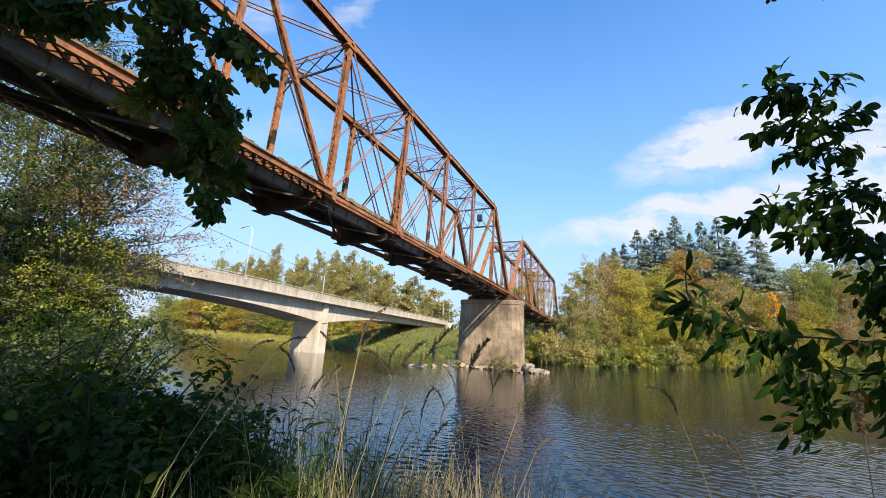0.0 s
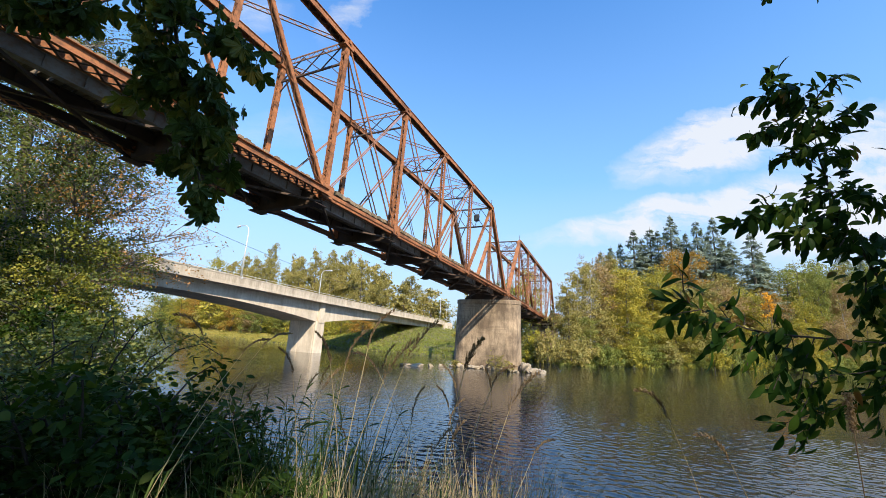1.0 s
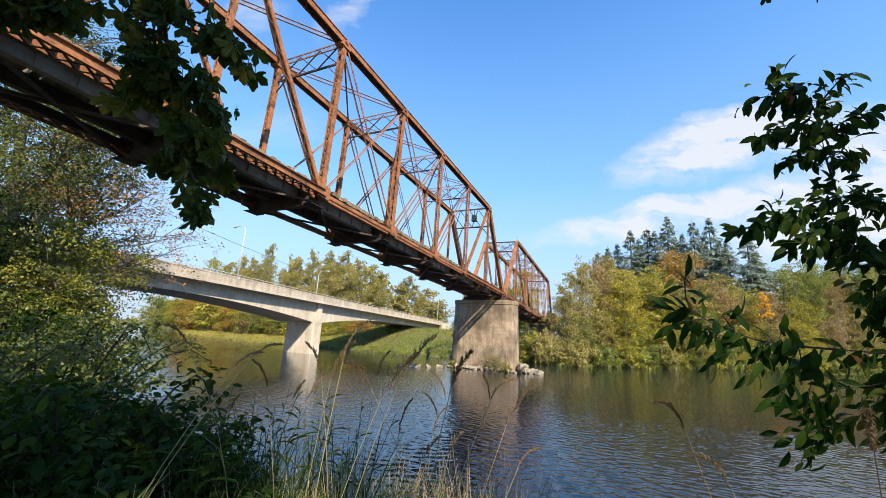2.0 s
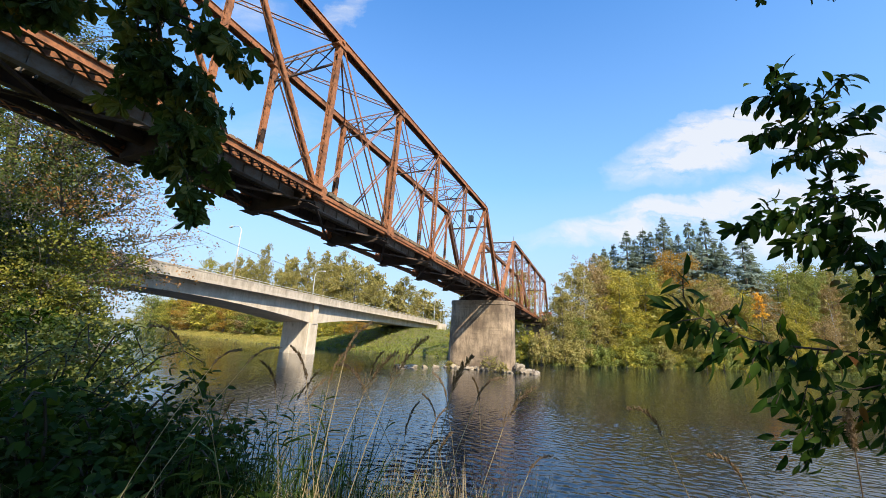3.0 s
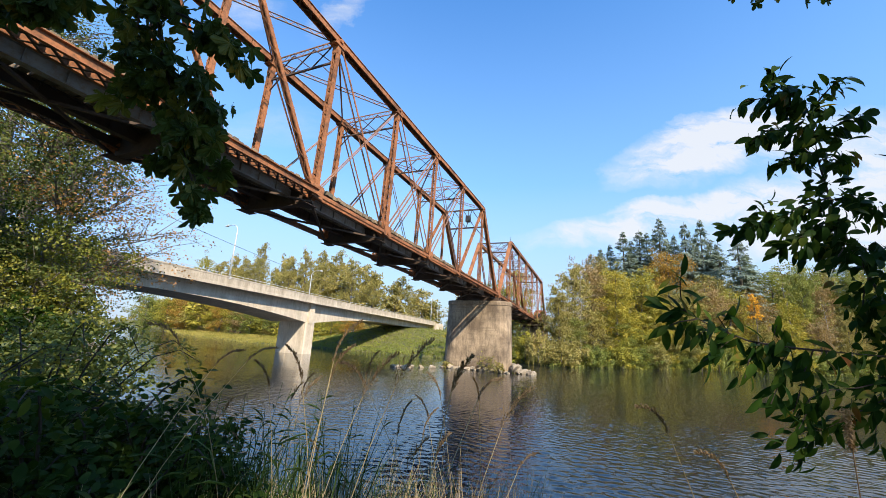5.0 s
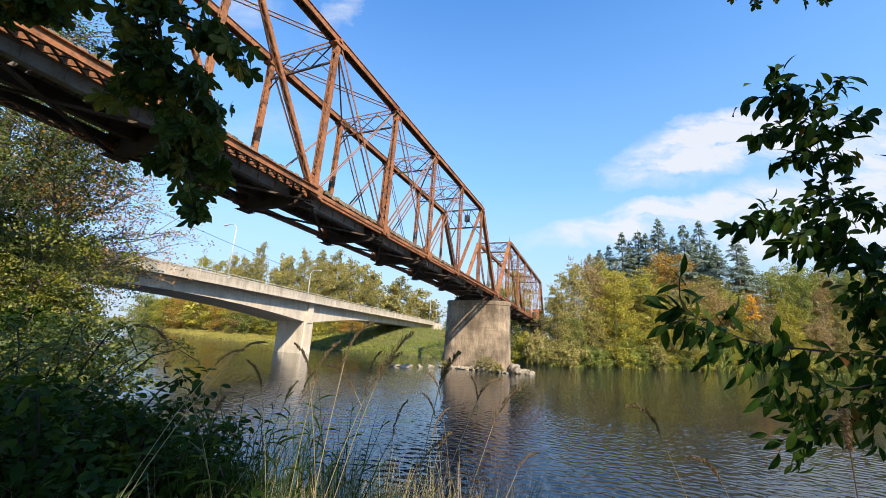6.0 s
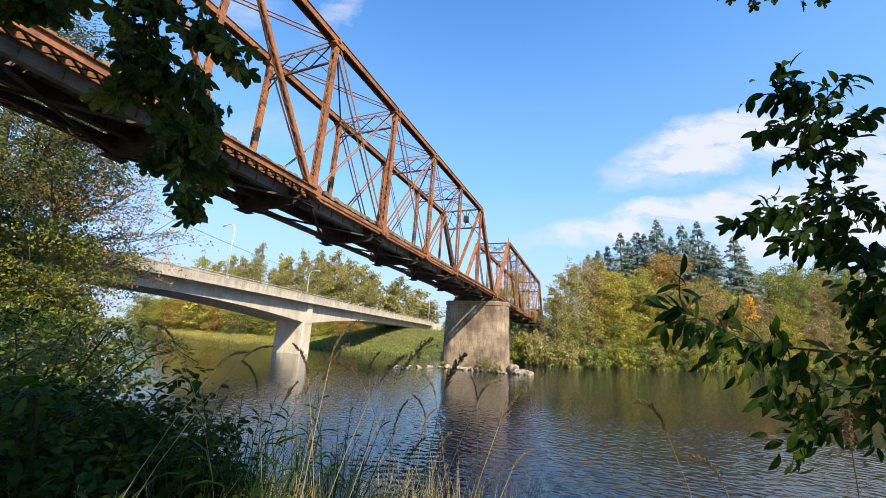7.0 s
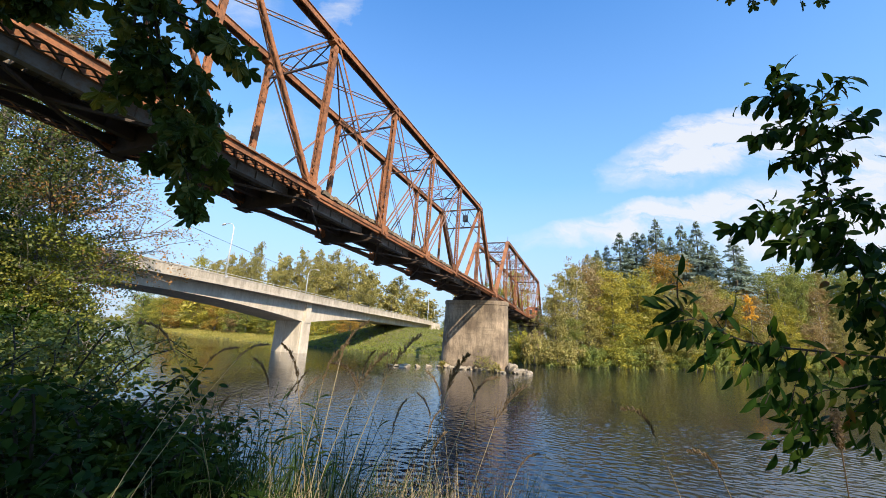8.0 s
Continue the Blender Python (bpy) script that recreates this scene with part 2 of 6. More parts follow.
def soil():
    mat, nt, p = material("grassy_soil")
    a, b = noise_node(nt, 0.35, 8, 0.65), noise_node(nt, 4, 8, 0.7)
    col = ramp(nt, a, ((0.3, (0.055, 0.06, 0.02)), (0.55, (0.13, 0.13, 0.04)), (0.75, (0.20, 0.17, 0.06))))
    col = blend(nt, ramp(nt, b, ((0.4, (0, 0, 0)), (0.7, (0.7,) * 3))), col, (0.07, 0.055, 0.035))
    nt.links.new(col, p.inputs["Base Color"])
    p.inputs["Roughness"].default_value = 1.0
    relief(nt, p, b, 0.8, 0.1)
    return mat


SOIL = soil()


def river():
    mat, nt, p = material("slow_river_water")
    silt = noise_node(nt, 0.05, 4, 0.5)
    nt.links.new(ramp(nt, silt, ((0.35, (0.0030, 0.0075, 0.0150)), (0.7, (0.0045, 0.0090, 0.0160)))), p.inputs["Base Color"])
    p.inputs["Roughness"].default_value = 0.03
    p.inputs["IOR"].default_value = 1.46
    # wind ruffles some stretches and leaves others smooth
    where = ramp(nt, noise_node(nt, 0.045, 3, 0.5, (0.7, 1.6, 1), distort=0.6), ((0.38, (0.30,) * 3), (0.60, (1,) * 3)))
    last = None
    for scale, stretch, depth, masked in ((0.55, (0.45, 1.2, 1), 0.018, False), (2.2, (0.7, 1.35, 1), 0.022, True), (7.0, (0.8, 1.3, 1), 0.008, True)):
        h = noise_node(nt, scale, 2, 0.5, stretch, distort=0.35)
        if masked:
            h = blend(nt, 1.0, h, where, "MULTIPLY")
        b = nt.nodes.new("ShaderNodeBump")
        b.inputs["Strength"].default_value, b.inputs["Distance"].default_value = 1.0, depth
        nt.links.new(h, b.inputs["Height"])
        if last:
            nt.links.new(last, b.inputs["Normal"])
        last = b.outputs[0]
    nt.links.new(last, p.inputs["Normal"])
    return mat


WATER = river()


def stone():
    mat, nt, p = material("river_boulder")
    a, b = noise_node(nt, 1.5, 6, 0.6), noise_node(nt, 12, 8, 0.7)
    col = ramp(nt, a, ((0.3, (0.20, 0.16, 0.115)), (0.7, (0.40, 0.33, 0.24))))
    nt.links.new(blend(nt, 1.0, col, ramp(nt, b, ((0.3, (0.7,) * 3), (0.7, (1.1,) * 3))), "MULTIPLY"), p.inputs["Base Color"])
    p.inputs["Roughness"].default_value = 0.9
    relief(nt, p, b, 0.5, 0.03)
    return mat


STONE = stone()


def plain(name, col, rough=0.6, metal=0.0):
    mat, nt, p = material(name)
    n = noise_node(nt, 5, 6, 0.6)
    nt.links.new(ramp(nt, n, ((0.3, tuple(c * 0.75 for c in col)), (0.7, tuple(min(1, c * 1.15) for c in col)))), p.inputs["Base Color"])
    p.inputs["Roughness"].default_value, p.inputs["Metallic"].default_value = rough, metal
    return mat


GALV = plain("galvanised_steel", (0.62, 0.62, 0.60), 0.45, 0.3)
LOCO_ORANGE = rusty("faded_orange_paint", (0.50, 0.15, 0.06), (0.34, 0.10, 0.045), (0.26, 0.12, 0.07), 0.6)
LOCO_DARK = plain("sooty_black_metal", (0.04, 0.04, 0.04), 0.6)
CABLE = plain("black_cable", (0.05, 0.05, 0.05), 0.5)
GLASS_DARK = plain("dark_window_glass", (0.03, 0.035, 0.04), 0.08)
LAMP_GLASS = plain("frosted_lamp_glass", (0.7, 0.7, 0.68), 0.3)


# ---- mesh helpers ----
def empty(name, m, label, category, group="", kind=""):
    ob = new(name)
    ob.empty_display_size = 0.3
    ob.matrix_world = m
    return tagged(ob, label, category, group, kind)


def quick_mesh(name, verts, faces, mat, smooth=False):
    """For large arrays: verts (n,3), faces (m,k) of one size."""
    me = bpy.data.meshes.new(name)
    n, k = faces.shape
    me.vertices.add(len(verts))
    me.vertices.foreach_set("co", np.asarray(verts, np.float32).ravel())
    me.loops.add(n * k)
    me.loops.foreach_set("vertex_index", faces.ravel().astype(np.int32))
    me.polygons.add(n)
    me.polygons.foreach_set("loop_start", np.arange(0, n * k, k, dtype=np.int32))
    if smooth:
        me.polygons.foreach_set("use_smooth", np.ones(n, bool))
    me.materials.append(mat)
    me.update(calc_edges=True)
    me.validate()
    return me


def part(name, bm, mat, parent, label="", smooth=False):
    """Links a bmesh (or a mesh) as one object under parent."""
    if isinstance(bm, bmesh.types.BMesh):
        me = bpy.data.meshes.new(name)
        bmesh.ops.recalc_face_normals(bm, faces=bm.faces)
        bm.to_mesh(me)
        bm.free()
        me.materials.append(mat)
        if smooth:
            me.polygons.foreach_set("use_smooth", [True] * len(me.polygons))
    else:
        me = bm
    ob = new(name, me)
    ob.parent = parent
    if label:
        tagged(ob, label)
    return ob


def bar(bm, a, b, w, h, up=(0, 0, 1)):
    """A straight box member from a to b, w across and h along up."""
    a, b = Vector(a), Vector(b)
    d = (b - a)
    ln = d.length
    d.normalize()
    up = Vector(up)
    if abs(d.dot(up)) > 0.98:
        up = Vector((0, 1, 0)) if abs(d.y) < 0.9 else Vector((1, 0, 0))
    side = d.cross(up).normalized()
    up = side.cross(d)
    vs = []
    for s in (0, 1):
        for i, j in ((-1, -1), (1, -1), (1, 1), (-1, 1)):
            vs.append(bm.verts.new(a + d * (ln * s) + side * (i * w / 2) + up * (j * h / 2)))
    for f in ((3, 2, 1, 0), (4, 5, 6, 7), (0, 1, 5, 4), (1, 2, 6, 5), (2, 3, 7, 6), (3, 0, 4, 7)):
        bm.faces.new([vs[i] for i in f])


def tube(bm, pts, radii, n=6, cap=True):
    """A tapered round limb along pts."""
    rings = []
    pts = [Vector(p) for p in pts]
    for i, p in enumerate(pts):
        d = (pts[min(i + 1, len(pts) - 1)] - pts[max(i - 1, 0)]).normalized()
        s = d.orthogonal().normalized()
        t = d.cross(s)
        rings.append([bm.verts.new(p + (s * math.cos(a) + t * math.sin(a)) * radii[i]) for a in [2 * math.pi * k / n for k in range(n)]])
    for a, b in zip(rings, rings[1:]):
        # match ring start to keep the skin from twisting
        off = min(range(n), key=lambda k: (a[0].co - b[k].co).length)
        b[:] = b[off:] + b[:off]
        for k in range(n):
            bm.faces.new((a[k], a[(k + 1) % n], b[(k + 1) % n], b[k]))
    if cap and n > 2:
        bm.faces.new(rings[0][::-1]), bm.faces.new(rings[-1])


def slab(bm, x0, x1, y0, y1, z0, z1):
    vs = [bm.verts.new((x, y, z)) for z in (z0, z1) for x, y in ((x0, y0), (x1, y0), (x1, y1), (x0, y1))]
    for f in ((3, 2, 1, 0), (4, 5, 6, 7), (0, 1, 5, 4), (1, 2, 6, 5), (2, 3, 7, 6), (3, 0, 4, 7)):
        bm.faces.new([vs[i] for i in f])


def ring_solid(bm, rings):
    """Skin between closed rings of equal count, capped."""
    vv = [[bm.verts.new(p) for p in r] for r in rings]
    n = len(vv[0])
    for a, b in zip(vv, vv[1:]):
        for k in range(n):
            bm.faces.new((a[k], a[(k + 1) % n], b[(k + 1) % n], b[k]))
    bm.faces.new(vv[0][::-1]), bm.faces.new(vv[-1])


# ---- ground and water ----
FAR_X = (-900, -350, -160, -112, -57, -35, -22, -2, 5, 14, 28, 60, 150, 900)
FAR_Y = (300, 185, 106, 80, 64, 67, 64.5, 73, 69, 81, 99, 124, 160, 300)
NEAR_X = (-900, -60, -28, -12, 0, 8, 14, 20, 30, 60, 900)
NEAR_Y = (-160, 4, 11, 10.6, 7, 4.6, 3.9, 3.6, 1, -12, -200)


def ease(v):
    v = np.clip(v, 0, 1)
    return v * v * (3 - 2 * v)


def height(x, y):
    """Ground level over the water: the bed between two banks."""
    x, y = np.asarray(x, float), np.asarray(y, float)
    far = y - np.interp(x, FAR_X, FAR_Y)
    near = np.interp(x, NEAR_X, NEAR_Y) - y
    z = -2.2 + 0 * x
    right = ease((x - 2) / 14) * ease((260 - x) / 120)
    z_far = -2.2 + 2.5 * ease((far + 2.0) / 3.0) + 1.6 * ease((far - 1) / 14) + right * (2.0 * ease(far / 12) + 9 * ease((far - 18) / 45))
    z_near = -2.2 + 2.2 * ease((near + 1.5) / 1.8) + 2.25 * ease((near - 0.2) / 3.6) + 2.5 * ease((near - 8) / 20)
    z = np.where(far > -2.5, z_far, z)
    z = np.where(near > -2.0, np.maximum(z, z_near), z)
    ab = ease(1 - np.abs(x + 40 - 0) / 15) * ease((far - 4) / 25) * 4.5      # road embankment
    z = z + np.where(far > 0, ab, 0)
    z = z + 0.10 * np.sin(x * 1.7 + y * 0.6) * np.sin(y * 1.3 - x * 0.4) * (z > 0.3)
    return z


def gz(x, y):
    return float(height(x, y))


def grid_lines(lo, hi, focus, fine, grow=1.09):
    """Positions from lo to hi, close together round focus."""
    out, s, p = [focus], fine, focus
    while p < hi:
        p += s
        s *= grow
        out.append(min(p, hi))
    s, p = fine, focus
    while p > lo:
        p -= s
        s *= grow
        out.insert(0, max(p, lo))
    return np.array(out)


def build_ground():
    xs = grid_lines(-1800, 1800, 12, 0.35, 1.045)
    ys = np.concatenate([grid_lines(-1800, 30, 2, 0.3, 1.05)[:-1], np.linspace(30, 60, 16)[:-1], np.linspace(60, 200, 100)[:-1], grid_lines(200, 2600, 200, 2.0, 1.08)])
    X, Y = np.meshgrid(xs, ys)
    Z = height(X, Y)
    v = np.stack([X.ravel(), Y.ravel(), Z.ravel()], 1)
    n, m = X.shape
    i = (np.arange(n - 1)[:, None] * m + np.arange(m - 1)[None, :]).ravel()
    f = np.stack([i, i + 1, i + m + 1, i + m], 1)
    tagged(new("ground", quick_mesh("ground", v, f, SOIL, True)), "grassy earth river banks with fallen leaves", "ground", kind="structure")


def wavelets(x, y):
    """Small wind waves on the river: many trains of random phase, livelier under the near bank."""
    rng = np.random.default_rng(12)
    z = 0 * x
    for i in range(44):
        length = 0.20 * (2.7 ** rng.random())
        turn = rng.normal(0, 0.75)
        k, ph = 2 * math.pi / length, rng.uniform(0, 6.283)
        group = 0.55 + 0.45 * np.sin(x * rng.uniform(0.1, 0.5) + y * rng.uniform(-0.6, 0.6) + rng.uniform(0, 6.283))
        z = z + group * (0.0043 * length ** 0.75) * np.sin(k * (x * math.sin(turn) + y * math.cos(turn)) + ph)
    calm = 0.18 + 0.82 * ease((35 - y + 0.35 * (x - 12)) / 23)
    edge = ease((y - 3) / 1.5) * ease((42 - y) / 8) * ease((x + 26) / 8) * ease((40 - x) / 8)
    return z * calm * edge


def build_water():
    xs = np.concatenate([grid_lines(-1800, -8, -8, 0.12, 1.12)[:-1], np.arange(-8, 27, 0.09), grid_lines(27, 1800, 27, 0.12, 1.12)])
    ys = np.concatenate([grid_lines(-600, 9, 9, 0.08, 1.12)[:-1], np.arange(9, 25, 0.064), grid_lines(25, 700, 25, 0.075, 1.06)])
    X, Y = np.meshgrid(xs, ys)
    v = np.stack([X.ravel(), Y.ravel(), wavelets(X, Y).ravel()], 1)
    n, m = X.shape
    i = (np.arange(n - 1)[:, None] * m + np.arange(m - 1)[None, :]).ravel()
    f = np.stack([i, i + 1, i + m + 1, i + m], 1)
    tagged(new("water", quick_mesh("water", v, f, WATER, True)), "slow rippled green river reflecting sky and bridge", "water", kind="structure")


build_ground()
build_water()

# ---- the railway truss ----
TRUSS_W, TRUSS_H = 5.09, 9.48


def laced(bm, a, b, width, depth, across, pitch=0.45, flange=0.10, thick=0.03):
    """A built-up member: two channels, width apart along across, tied by zigzag lacing on both faces."""
    a, b, across = Vector(a), Vector(b), Vector(across).normalized()
    d = (b - a).normalized()
    other = d.cross(across).normalized()
    for s in (-1, 1):
        o = across * (s * width / 2)
        bar(bm, a + o, b + o, thick, depth, other)
        for t in (-1, 1):
            q = o - across * (s * flange / 2) + other * (t * depth / 2)
            bar(bm, a + q, b + q, flange, thick, other)
    n = max(2, int((b - a).length / pitch))
    for t in (-1, 1):
        off = other * (t * (depth / 2 + 0.02))
        for i in range(n):
            s = 1 if i % 2 else -1
            p, r = a + (b - a) * ((i + 0.05) / n), a + (b - a) * ((i + 0.95) / n)
            bar(bm, p + off - across * (s * width / 2), r + off + across * (s * width / 2), 0.06, 0.014, other)


def zigzag(bm, a, b, width, size, pitch, crossed=False):
    """Flat lacing bars across x between two members, single or crossed."""
    n = max(2, int((b - a).length / pitch))
    for i in range(n):
        p, r = a + (b - a) * (i / n), a + (b - a) * ((i + 1) / n)
        for s in ((-1, 1) if crossed else (1 if i % 2 else -1,)):
            bar(bm, p + Vector((-s * width / 2, 0, 0)), r + Vector((s * width / 2, 0, 0)), size, 0.014)


def lattice(bm, a, b, width, size, across, pitch):
    """A light strut: two angles joined by zigzag bars."""
    a, b, across = Vector(a), Vector(b), Vector(across).normalized()
    other = (b - a).normalized().cross(across).normalized()
    for s in (-1, 1):
        o = across * (s * width / 2)
        bar(bm, a + o, b + o, 0.02, size, across)
        bar(bm, a + o + other * size * 0.5, b + o + other * size * 0.5, size, 0.016, across)
    n = max(2, int((b - a).length / pitch))
    for i in range(n):
        s = 1 if i % 2 else -1
        bar(bm, a + (b - a) * (i / n) - across * (s * width / 2), a + (b - a) * ((i + 1) / n) + across * (s * width / 2), 0.045, 0.012, other)


def pin(bm, c, r=0.12, half=0.30):
    tube(bm, [Vector(c) - Vector((half, 0, 0)), Vector(c) + Vector((half, 0, 0))], [r, r], 10)


def truss_span(m, ys, label):
    span = empty("truss_bridge", m, label, "bridge", "railway truss spans")
    W, H = TRUSS_W, TRUSS_H
    last = len(ys) - 1
    X = Vector((1, 0, 0))

    def one(name, make, mat=STEEL, lab=""):
        bm = bmesh.new()
        make(bm)
        return part(name, bm, mat, span, lab)

    def two_tone(name, make, lacing, mat, lacing_mat):
        """A member whose lacing bars differ in colour, one tone darkened for shade."""
        bm = bmesh.new()
        make(bm)
        n = len(bm.faces)
        lacing(bm)
        for i, f in enumerate(bm.faces):
            f.material_index = int(i >= n)
        part(name, bm, mat, span).data.materials.append(lacing_mat)

    for x in (0.0, -W):
        B = [Vector((x, y, 0)) for y in ys]
        T = [Vector((x, y, H)) for y in ys]
        # top chord, one length per panel, closed above and laced below
        for k in range(1, last - 1):
            def chord(bm, k=k):
                ring_solid(bm, [[p + Vector((u, 0, v)) for u, v in ((-0.25, -0.21), (-0.155, -0.21), (-0.155, -0.18), (-0.17, -0.18), (-0.17, 0.18), (0.17, 0.18), (0.17, -0.18), (0.155, -0.18), (0.155, -0.21), (0.25, -0.21),
                                                                       (0.25, -0.18), (0.20, -0.18), (0.20, 0.18), (0.25, 0.18), (0.25, 0.21), (-0.25, 0.21), (-0.25, 0.18), (-0.20, 0.18), (-0.20, -0.18), (-0.25, -0.18))] for p in (T[k], T[k + 1])])
            low = Vector((0, 0, 0.217))
            two_tone("top_chord", chord, lambda bm, k=k: zigzag(bm, T[k] - low, T[k + 1] - low, 0.40, 0.07, 0.40), STEEL, STEEL_SHADED)
        for a, b in ((B[0], T[1]), (B[last], T[last - 1])):
            def endpost(bm, a=a, b=b):
                laced(bm, a, b, 0.38, 0.34, X, 0.45, 0.08, 0.03)
                d = (b - a).normalized()
                n = X.cross(d)
                if n.z < 0:
                    n = -n
                bar(bm, a + n * 0.19, b + n * 0.19, 0.50, 0.03, n)
            one("end_post", endpost)
        # bottom chord: laced channels in the end panels, eyebars between
        for k in range(last):
            a, b = B[k], B[k + 1]
            if k < 2 or k > last - 3:
                def channels(bm, a=a, b=b):
                    for s in (-1, 1):
                        rings = []
                        for p in (a, b):
                            c = p + Vector((s * 0.28, 0, 0))
                            rings.append([c + Vector((s * u, 0, v)) for u, v in ((-0.015, -0.105), (0.115, -0.105), (0.115, -0.075), (0.015, -0.075), (0.015, 0.215), (0.115, 0.215), (0.115, 0.245), (-0.015, 0.245))])
                        ring_solid(bm, rings)

                def bars(bm, a=a, b=b):
                    for level, size in ((-0.110, 0.075), (0.250, 0.12)):
                        zigzag(bm, a + Vector((0, 0, level)), b + Vector((0, 0, level)), 0.60, size, 0.52, True)
                two_tone("bottom_chord", channels, bars, *((STEEL, STEEL_SHADED) if x == 0 else (STEEL_SHADED, STEEL)))
            else:
                for s in (-0.24, -0.14, 0.14, 0.24):
                    one("chord_eyebar", lambda bm, a=a, b=b, s=s: bar(bm, a + Vector((s, 0, 0)), b + Vector((s, 0, 0)), 0.035, 0.20), STEEL if x == 0 else STEEL_MIX)
        for k in range(1, last):
            def post(bm, k=k):
                if k in (1, last - 1):
                    laced(bm, B[k], T[k], 0.22, 0.20, X, 0.4, 0.06, 0.025)
                else:
                    laced(bm, B[k], T[k], 0.32, 0.26, X, 0.36, 0.06, 0.03)
                    for z in (0.55, H - 0.5):
                        slab(bm, x - 0.19, x + 0.19, ys[k] - 0.15, ys[k] + 0.15, z - 0.32, z + 0.32)
            one("vertical_post", post)
        # diagonals
        mid = last / 2
        for k in range(1, last):
            into = k + 1 if k < mid else k - 1
            a, b = T[k], B[into]
            if k in (1, last - 1):
                one("diagonal", lambda bm, a=a, b=b: laced(bm, a, b, 0.25, 0.19, X, 0.6, 0.06, 0.03))
            else:
                for s in (-0.17, 0.17):
                    one("eyebar", lambda bm, a=a, b=b, s=s: bar(bm, a + Vector((s, 0, 0)), b + Vector((s, 0, 0)), 0.035, 0.13, (0, 1, 0)), RUST_PALE if k >= mid else STEEL)
        for lo, hi in ((2, 3), (last - 2, last - 3)):
            for s in (-0.10, 0.10):
                one("counter_rod", lambda bm, a=B[lo], b=T[hi], s=s: tube(bm, [a + Vector((s, 0, 0)), b + Vector((s, 0, 0))], [0.035, 0.035], 6), RUST_PALE)
        for k in range(last + 1):
            def joint(bm, k=k):
                pin(bm, B[k], 0.13, 0.34)
                for s in (-1, 1):
                    c = B[k] + Vector((s * 0.27, 0, 0.05))
                    slab(bm, c.x - 0.012, c.x + 0.012, c.y - 0.42, c.y + 0.42, c.z - 0.26, c.z + 0.42)
            one("gusset", joint)
            if 0 < k < last:
                one("top_joint", lambda bm, k=k: (pin(bm, T[k], 0.12, 0.32), slab(bm, x - 0.26, x + 0.26, ys[k] - 0.40, ys[k] + 0.40, H - 0.34, H - 0.18)))
    # cross frames overhead
    for k in range(1, last):
        a, b = Vector((-0.2, ys[k], H + 0.02)), Vector((-W + 0.2, ys[k], H + 0.02))
        if k in (1, last - 1):
            tip = 1 if k == 1 else -1

            def portal(bm, a=a, b=b, tip=tip):
                dn = Vector((0, -tip * 1.9 * (ys[1] - ys[0]) / H, -1.9))
                for o in (Vector(), dn):
                    bar(bm, a + o, b + o, 0.14, 0.16)
                n = 4
                for i in range(n):
                    p, r = a + (b - a) * (i / n), a + (b - a) * ((i + 1) / n)
                    bar(bm, p, r + dn, 0.07, 0.05), bar(bm, p + dn, r, 0.07, 0.05)
                for e, s in ((a, -1), (b, 1)):
                    bar(bm, e + dn + Vector((s * 1.1, 0, 0)), e + dn * 1.75, 0.09, 0.07)
            one("portal_frame", portal, STEEL_SHADED)
        else:
            one("overhead_strut", lambda bm, a=a, b=b: lattice(bm, a, b, 0.34, 0.07, (0, 0, 1), 0.34), STEEL_MIX)

            def sway(bm, a=a, b=b):
                dn = Vector((0, 0, -1.35))
                bar(bm, a + dn, b + dn, 0.10, 0.10)
                n = 3
                for i in range(n):
                    p, r = a + (b - a) * (i / n), a + (b - a) * ((i + 1) / n)
                    bar(bm, p, r + dn, 0.06, 0.05), bar(bm, p + dn, r, 0.06, 0.05)
                for e, s in ((a, -1), (b, 1)):
                    bar(bm, e + dn + Vector((s * 0.75, 0, 0)), e + dn * 1.55, 0.07, 0.05)
            one("sway_frame", sway, STEEL_SHADED)
    for k in range(1, last - 1):
        for p, r in (((-0.2, k), (-W + 0.2, k + 1)), ((-W + 0.2, k), (-0.2, k + 1))):
            one("top_lateral", lambda bm, p=p, r=r: lattice(bm, (p[0], ys[p[1]] + 0.25, H + 0.02), (r[0], ys[r[1]] - 0.25, H + 0.02), 0.26, 0.05, (0, 0, 1), 0.34), STEEL_MIX)
    # a dark box hung inside the river portal
    if ys[0] > 1:
        def hung(bm):
            slab(bm, -W * 0.36 - 0.28, -W * 0.36 + 0.28, ys[6] - 0.25, ys[6] + 0.25, H - 1.55, H - 0.75)
            bmesh.ops.bevel(bm, geom=list(bm.edges), offset=0.04, segments=1, affect="EDGES")
        one("signal_box", hung, LOCO_DARK, "black box hung from the portal")
        one("hanger", lambda bm: bar(bm, (-W * 0.36, ys[6], H - 0.76), (-W * 0.36, ys[6], H), 0.05, 0.05), STEEL_SHADED)
    # floor, its steel coloured dark for the shade under the deck
    for k in range(last + 1):
        def beam(bm, k=k):
            y = ys[k]
            slab(bm, -W + 0.1, -0.1, y - 0.015, y + 0.015, -0.55, 0.40)
            for z in (-0.55, 0.40):
                slab(bm, -W + 0.1, -0.1, y - 0.17, y + 0.17, z - 0.02, z + 0.02)
            for x in (-0.35, -W + 0.35):
                slab(bm, x - 0.3, x + 0.3, y - 0.45, y + 0.45, -0.60, -0.575)
        one("floor_beam", beam, STEEL_SHADED)
